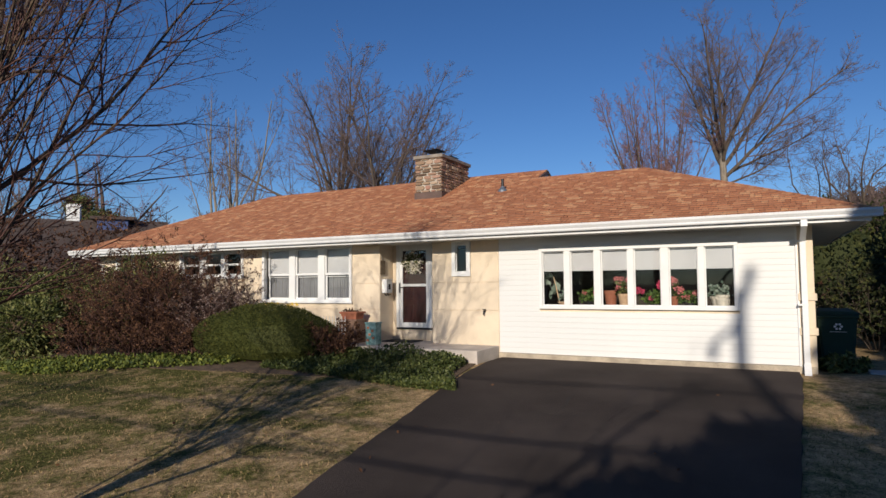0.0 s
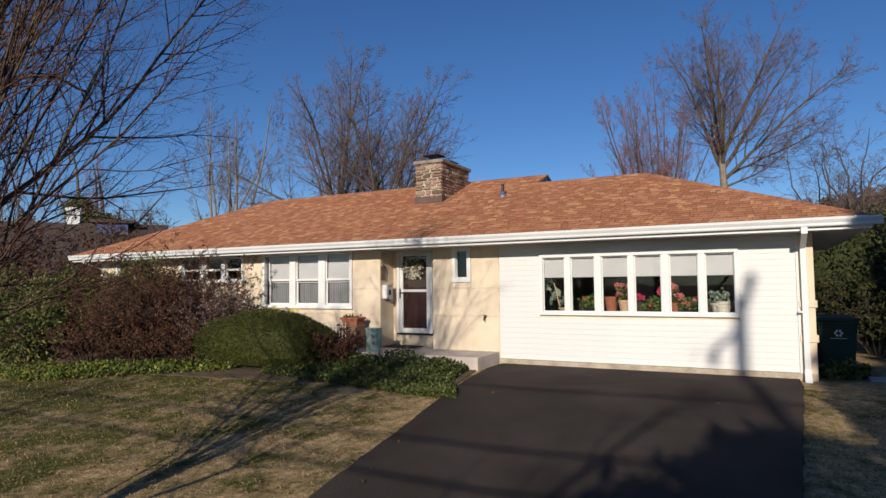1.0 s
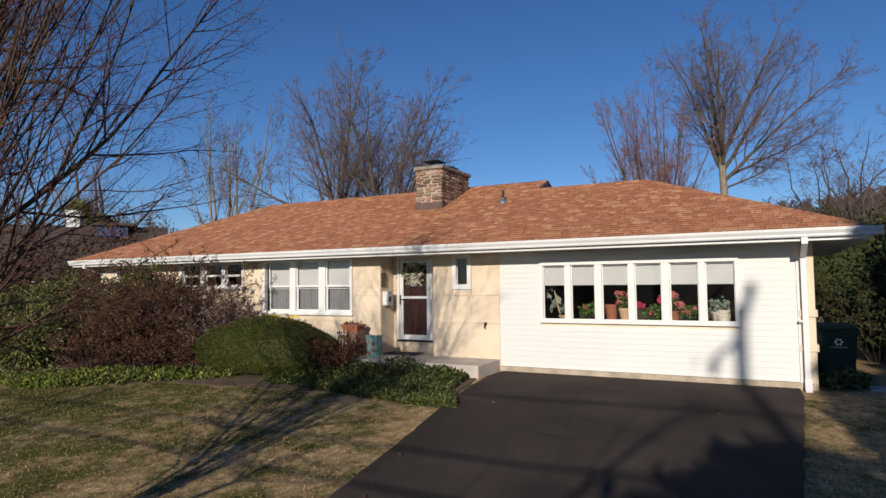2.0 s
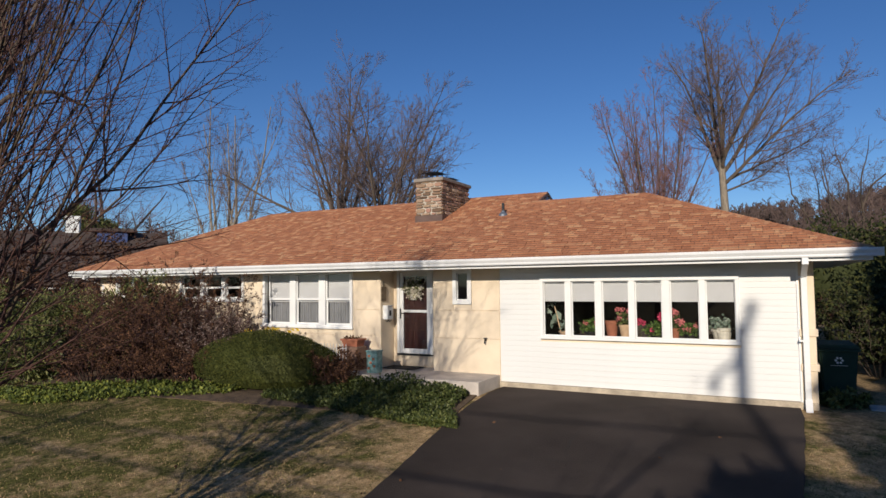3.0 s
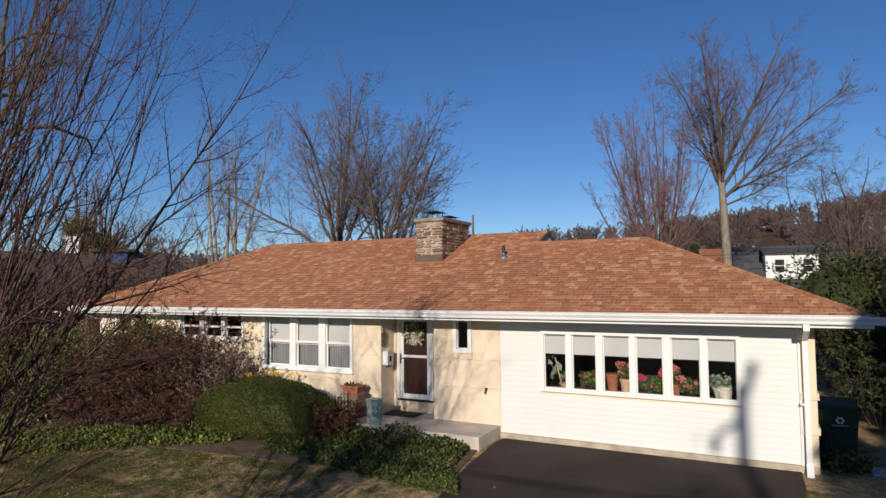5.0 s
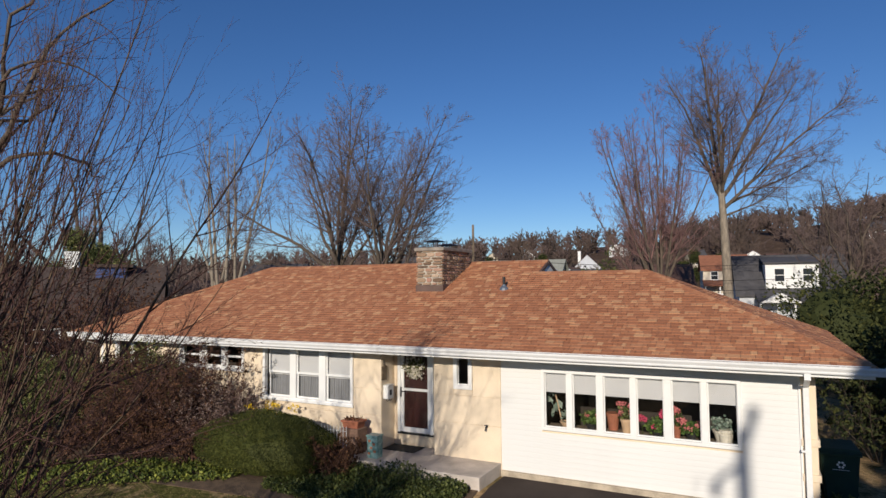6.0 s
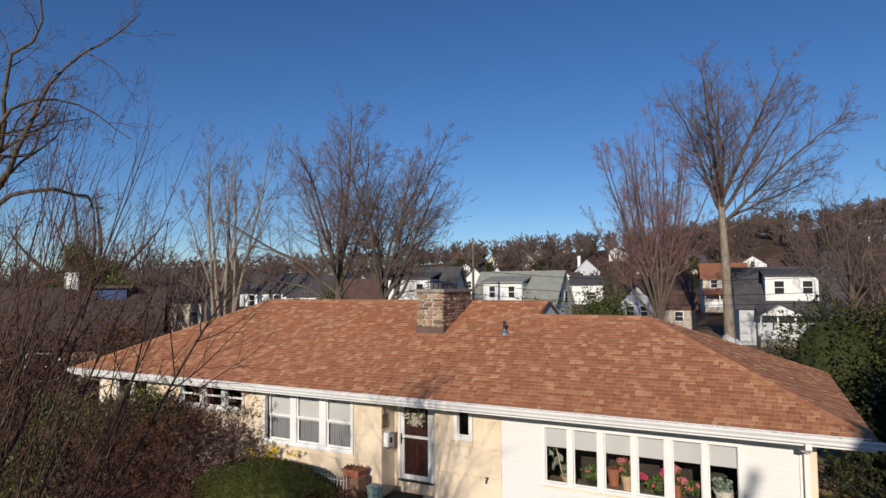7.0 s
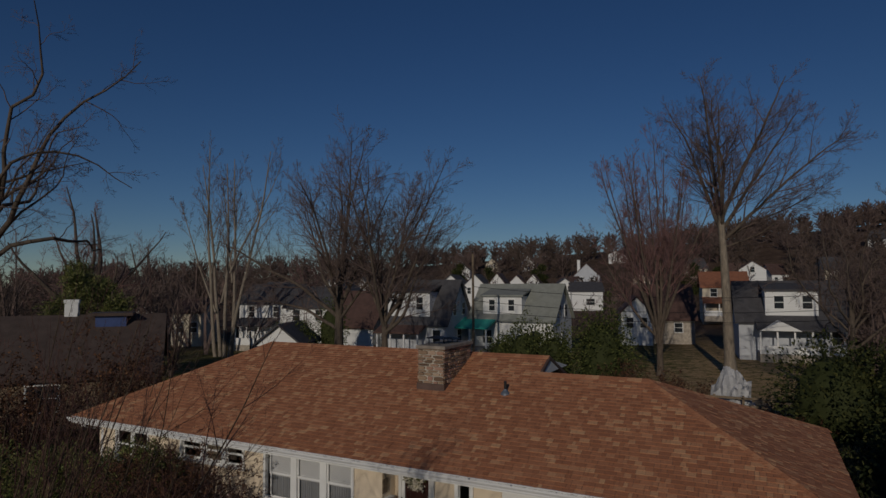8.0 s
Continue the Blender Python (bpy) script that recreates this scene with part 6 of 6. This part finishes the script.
# wreath on the storm door
wreath = tagged(empty("wreath", -6.72, 10.4, 1.92), "white flower wreath on the storm door", "wreath")
rg = np.random.default_rng(330)
pts = []
for k in range(420):
    a = rg.uniform(0, 6.28)
    r = 0.15 + rg.normal() * 0.045
    pts.append((r * math.cos(a) * 1.15, rg.uniform(-0.05, 0.0), r * math.sin(a)))
leaves(rg, pts[:170], 0.07, M["cream"], "petals", wreath, 0.8)
leaves(rg, [(rg.normal() * 0.1, rg.uniform(-0.06, 0), rg.normal() * 0.05 - 0.14) for _ in range(140)], 0.07, M["cream"], "ribbon", wreath, 0.7)
leaves(rg, pts[170:], 0.08, M["rhodo"], "leaves", wreath, 0.5)
bm = bmesh.new()
for k in range(20):
    a0, a1 = 6.283 * k / 20, 6.283 * (k + 1) / 20
    tube(bm, (0.17 * math.cos(a0), 0, 0.15 * math.sin(a0)), (0.17 * math.cos(a1), 0, 0.15 * math.sin(a1)), 0.012, seg=5)
part("ring", bm, M["wood"], wreath)

# pot plants on the inner sill of the garage windows
ZS = 0.921
def pot_plant(label, x, kind, pot_m, r, h, leaf_m, petals, seed, spread=0.2, lh=0.25, n=260):
    pl = tagged(empty("pot_plant", x, YF + 0.36, ZS), label, "pot plant", "plants on the window sill")
    if pot_m:
        bm = bmesh.new()
        lathe(bm, [(r * 0.68, 0), (r * 0.95, h * 0.82), (r * 1.06, h * 0.82), (r * 1.08, h), (r * 0.9, h), (r * 0.85, h * 0.9)], 16)
        part("pot", bm, pot_m, pl)
    rg = np.random.default_rng(seed)
    sub = [v for v in crown_points(rg, n, spread, spread * 0.7, lh * 0.55, 0.4, 0.8)[0]]
    leaves(rg, [(a, b, max(h * 0.8, c + h + lh * 0.4)) for a, b, c in sub], 0.065, leaf_m, "foliage", pl, 0.85)
    for k in range(petals):
        cx, cy, cz = rg.uniform(-spread, spread), rg.uniform(-spread * 0.7, 0), h + lh * rg.uniform(0.35, 1.15)
        pk, nr = crown_points(rg, 46, 0.04, 0.035, 0.035, 0.2, 0.5)
        leaves(rg, [(a + cx, b + cy, c + cz) for a, b, c in pk], 0.03, M["pink"] if kind == "pink" else M["rose"], "blossom", pl, 0.9, normals=nr)
    return pl


M["rose"] = mat("salmon_petals", (0.72, 0.22, 0.22), 0.7, 0.3, 30, 0, 90)
M["grey_leaf"] = ramp_mat("grey_green_leaves", [(0, (0.10, 0.15, 0.11)), (1, (0.28, 0.33, 0.27))], "island", 0.7, bump=0)
pot_plant("broad-leaved plant in a tan bowl", -3.14, "", M["tan_pot"], 0.15, 0.11, M["grey_leaf"], 0, 401, 0.13, 0.3, 60)
big = tagged(empty("rubber_plant", -3.38, YF + 0.42, ZS), "tall rubber plant with broad grey-green leaves", "pot plant", "plants on the window sill")
bm = bmesh.new()
tube(bm, (0.12, 0, 0), (-0.02, 0, 0.62), 0.012, seg=6)
part("stem", bm, M["tan_pot"], big)
rg = np.random.default_rng(402)
leaves(rg, [(rg.uniform(-0.1, 0.06), rg.uniform(-0.1, 0.05), rg.uniform(0.25, 0.65)) for _ in range(16)], 0.2, M["grey_leaf"], "foliage", big, 0.55)
pot_plant("bushy green geranium in a dark pot", -2.66, "rose", M["rubber"], 0.11, 0.12, M["plant"], 2, 403, 0.21, 0.24, 420)
pot_plant("pink geranium in a tan clay pot", -1.98, "rose", M["tan_pot"], 0.115, 0.27, M["ivy"], 9, 404, 0.17, 0.26, 300)
red_pot = tagged(empty("flower_pot", -2.27, YF + 0.52, ZS), "large empty terracotta pot", "pot", "plants on the window sill")
bm = bmesh.new()
lathe(bm, [(0.09, 0), (0.12, 0.26), (0.135, 0.26), (0.14, 0.33), (0.12, 0.33)], 18)
part("body", bm, M["terra"], red_pot)
pot_plant("bright pink geranium with dense leaves", -1.40, "pink", M["rubber"], 0.11, 0.08, M["plant"], 2, 405, 0.22, 0.26, 480)
for x, z in ((-1.68, 0.33), (-1.27, 0.40), (-1.28, 0.45)):
    gr = tagged(empty("geranium_flower", x, YF + 0.24, ZS), "bright pink geranium flower head on a stalk", "flower", "plants on the window sill")
    bm = bmesh.new()
    tube(bm, (0.02, 0, 0), (0, 0, z), 0.006, seg=5)
    part("stalk", bm, M["ivy"], gr)
    pk, nr = crown_points(rg, 90, 0.06, 0.05, 0.055, 0.2, 0.5)
    leaves(rg, [(a, b, c + z) for a, b, c in pk], 0.035, M["pink"], "petals", gr, 0.9, normals=nr)
pot_plant("salmon begonia with trailing leaves", -0.82, "rose", M["rubber"], 0.1, 0.1, M["plant"], 8, 406, 0.2, 0.24, 380)
pot_plant("tall salmon geranium in a terracotta pot", -1.07, "rose", M["terra"], 0.08, 0.22, M["ivy"], 3, 407, 0.09, 0.34, 160)
pot_plant("grey-leaved succulent in a pale clay pot", -0.30, "", M["cream"], 0.15, 0.22, M["grey_leaf"], 0, 408, 0.2, 0.24, 160)
saucer = tagged(empty("clay_bowl", -0.24, YF + 0.28, ZS + 0.0), "carved pale stoneware pot with a wide rim", "pot", "plants on the window sill")
bm = bmesh.new()
lathe(bm, [(0.10, 0), (0.125, 0.17), (0.10, 0.19), (0.115, 0.20), (0.12, 0.25), (0.10, 0.25)], 16)
part("body", bm, M["cream"], saucer)

# wheeled bin beside the garage
bin_ob = tagged(empty("wheelie_bin", 1.52, 11.3, ground_z(1.55, 11.35), 4), "dark green wheeled rubbish bin with its lid closed", "bin")
bm = bmesh.new()
prism(bm, [(-0.24, -0.27, 0.05), (0.24, -0.27, 0.05), (0.24, 0.25, 0.05), (-0.24, 0.25, 0.05), (-0.30, -0.36, 0.92), (0.30, -0.36, 0.92), (0.30, 0.34, 0.92), (-0.30, 0.34, 0.92)])
bmesh.ops.recalc_face_normals(bm, faces=bm.faces)
bmesh.ops.bevel(bm, geom=bm.edges[:], offset=0.03, segments=3, affect="EDGES")
part("body", bm, M["bin"], bin_ob)
part("rim", boxes((-0.325, 0.325, -0.385, 0.36, 0.87, 0.92), bevel=0.015), M["bin"], bin_ob)
bm = bmesh.new()
prism(bm, [(-0.335, -0.40, 0.925), (0.335, -0.40, 0.925), (0.335, 0.36, 0.925), (-0.335, 0.36, 0.925), (-0.29, -0.34, 0.985), (0.29, -0.34, 0.985), (0.29, 0.32, 1.02), (-0.29, 0.32, 1.02)])
bmesh.ops.recalc_face_normals(bm, faces=bm.faces)
bmesh.ops.bevel(bm, geom=bm.edges[:], offset=0.015, segments=2, affect="EDGES")
part("lid", bm, M["bin"], bin_ob)
bm = bmesh.new()
for k in range(6):
    a = 6.283 * k / 6
    c, s = 0.05 * math.cos(a), 0.045 * math.sin(a)
    lathe(bm, [(0.02, 0), (0.02, 0.006)], 8, pose(c, -0.358, 0.72 + s, 84))
box(bm, -0.13, 0.13, -0.352, -0.342, 0.625, 0.632)
part("emblem", bm, M["white"], bin_ob, "round white emblem with a bar")
for sx in (-0.29, 0.29):
    bm = bmesh.new()
    m = pose(sx - 0.03, 0.26, 0.13, 0, 90, 0)
    lathe(bm, [(0.05, 0), (0.13, 0.0), (0.15, 0.015), (0.15, 0.05), (0.13, 0.065), (0.05, 0.065)], 20, m)
    wh = part("wheel", bm, M["rubber"], bin_ob)
    bm = bmesh.new()
    for k in range(5):
        a = 6.283 * k / 5
        tube(bm, m @ Vector((0, 0, 0.07)), m @ Vector((0.12 * math.cos(a), 0.12 * math.sin(a), 0.07)), 0.012, seg=5)
    part("spokes", bm, M["iron"], wh)
bm = bmesh.new()
tube(bm, (-0.25, 0.42, 0.9), (0.25, 0.42, 0.9), 0.018, seg=8)
part("handle", bm, M["bin"], bin_ob)
path_ob = tagged(mesh_ob("side_path", boxes((1.9, 4.2, 10.3, 10.8, -0.25, -0.10), bevel=0.02), M["concrete"]), "narrow concrete side path beside the garage", "path", kind="structure")

# ---- grass blades on the front lawn ----
rg = np.random.default_rng(500)
n = 105000
gxs, gys = rg.uniform(-13.5, 3.5, n), rg.uniform(0.6, 8.2, n)
keep = []
for x, y in zip(gxs, gys):
    left = -4.33 + max(0, 8.7 - y) * 0.03 + max(0, 7.3 - y) * 0.115
    right = 0.90 - max(0, 9 - y) * 0.055
    if left - 0.03 < x < right + 0.03 or (y > 7.0 + 0.35 * math.sin(x * 1.3) and x < -4.2) or (x < -9.5 and y > 7.4 + (x + 9.5) * 0.42):
        continue
    keep.append((x, y, ground_z(x, y) - 0.005))
grass = tagged(leaves(rg, keep, 0.042, M["grass"], "grass", None, 0.15, droop=-0.6), "short winter grass in green and straw tufts", "grass", kind="stuff")
leaf_spots = [(rg.uniform(-12, 3), rg.uniform(1, 8)) for _ in range(90)]
litter = tagged(leaves(rg, [(x, y, ground_z(x, y) + 0.045) for x, y in leaf_spots], 0.05, M["rust"], "fallen_leaves", None, 0.7), "scattered dry fallen leaves", "leaf litter", kind="stuff")

# ---- roof shingles ----
CS = 1 / math.sqrt(1 + PITCH * PITCH)


def shingle_rows(x_range, y0, y1, expo, rng):
    """Pieces as (x0, x1, y at the butt, thickness), row by row up the slope."""
    out = []
    y = y0
    while y < y1 - 0.02:
        lo, hi = x_range(y + 0.5 * expo)
        x = lo - rng.uniform(0, 0.25)
        while x < hi:
            w = rng.choice((0.08, 0.11, 0.14, 0.18, 0.22))
            a, b = max(x, lo), min(x + w, hi)
            if b - a > 0.02:
                out.append((a, b, y, rng.choice((0.007, 0.008, 0.014))))
            x += w
        y += expo
    return out


def front_range(y):
    f = min(1, (y - EAVE_Y) / (YR1 - EAVE_Y))
    g = min(1, (y - EAVE_Y) / (YR2 - EAVE_Y))
    return RXL + (XH1 - RXL) * f, (RXR + (XH2 - RXR) * g) if y < YR2 else XG


rsx = random.Random(9)
EX = 0.13 * CS
rows = shingle_rows(front_range, EAVE_Y - 0.015, YR1, EX, rsx)
near_rows = [r for r in rows if r[0] > -1.2 and r[2] < EAVE_Y + 1.55][:300]
taken = set(near_rows)


def shingle_verts(a, b, y, t, L=0.17):
    s, c = PITCH * CS, CS
    zb = EAVE_Z + PITCH * (y - EAVE_Y)
    g = 0.004
    nx = (0, -s, c)
    low = [(a + g, y, zb - 0.004), (b - g, y, zb - 0.004)]
    top = [(b - g, y + L * c, zb + L * s - 0.006), (a + g, y + L * c, zb + L * s - 0.006)]
    up = [(x, yy + nx[1] * (t + 0.004), z + nx[2] * (t + 0.004)) for x, yy, z in low]
    return low + top + up


SF = [(0, 1, 5, 4), (4, 5, 2, 3), (1, 2, 5), (0, 4, 3)]
v, f = [], []
for r in rows:
    if r in taken:
        continue
    o = len(v)
    v += shingle_verts(*r)
    f += [tuple(o + k for k in q) for q in SF]
field = raw("shingles", v, f, M["shingles"], roof)
tagged(field, "overlapping brown and tan asphalt shingles", kind="stuff")
shared = {}
for a, b, y, t in near_rows:
    key = (round(b - a, 2), t)
    if key not in shared:
        me = bpy.data.meshes.new("shingle")
        base = EAVE_Y
        vv = shingle_verts(0, key[0], base, t)
        me.from_pydata([(x, q - base, w - EAVE_Z) for x, q, w in vv], [], SF)
        me.materials.append(M["shingle"])
        shared[key] = me
    piece("shingle", shared[key], roof, Matrix.Translation((a, y, EAVE_Z + PITCH * (y - EAVE_Y))))
# the hip plane over the garage side
HS = (ZR2 - EAVE_Z) / (RXR - XH2)
hc = 1 / math.sqrt(1 + HS * HS)
v, f = [], []
x = RXR + 0.015
while x > XH2 + 0.05:
    k = (RXR - x + 0.06) / (RXR - XH2)
    lo, hi = EAVE_Y + (YR2 - EAVE_Y) * k, RYB2 + (YR2 - RYB2) * k
    y = lo - rsx.uniform(0, 0.2)
    zb = EAVE_Z + HS * (RXR - x)
    while y < hi:
        w = rsx.choice((0.08, 0.11, 0.14, 0.18, 0.22))
        a, b = max(y, lo) + 0.004, min(y + w, hi) - 0.004
        if b > a:
            t = rsx.choice((0.011, 0.012, 0.018))
            o = len(v)
            v += [(x, a, zb - 0.004), (x, b, zb - 0.004), (x - 0.17 * hc, b, zb + 0.17 * hc * HS - 0.006), (x - 0.17 * hc, a, zb + 0.17 * hc * HS - 0.006), (x + HS * hc * t, a, zb + hc * t), (x + HS * hc * t, b, zb + hc * t)]
            f += [tuple(o + q for q in face) for face in SF]
        y += w
    x -= 0.13 * hc
side_field = raw("shingles", v, f, M["shingles"], roof)
tagged(side_field, "overlapping brown asphalt shingles on the hip", kind="stuff")
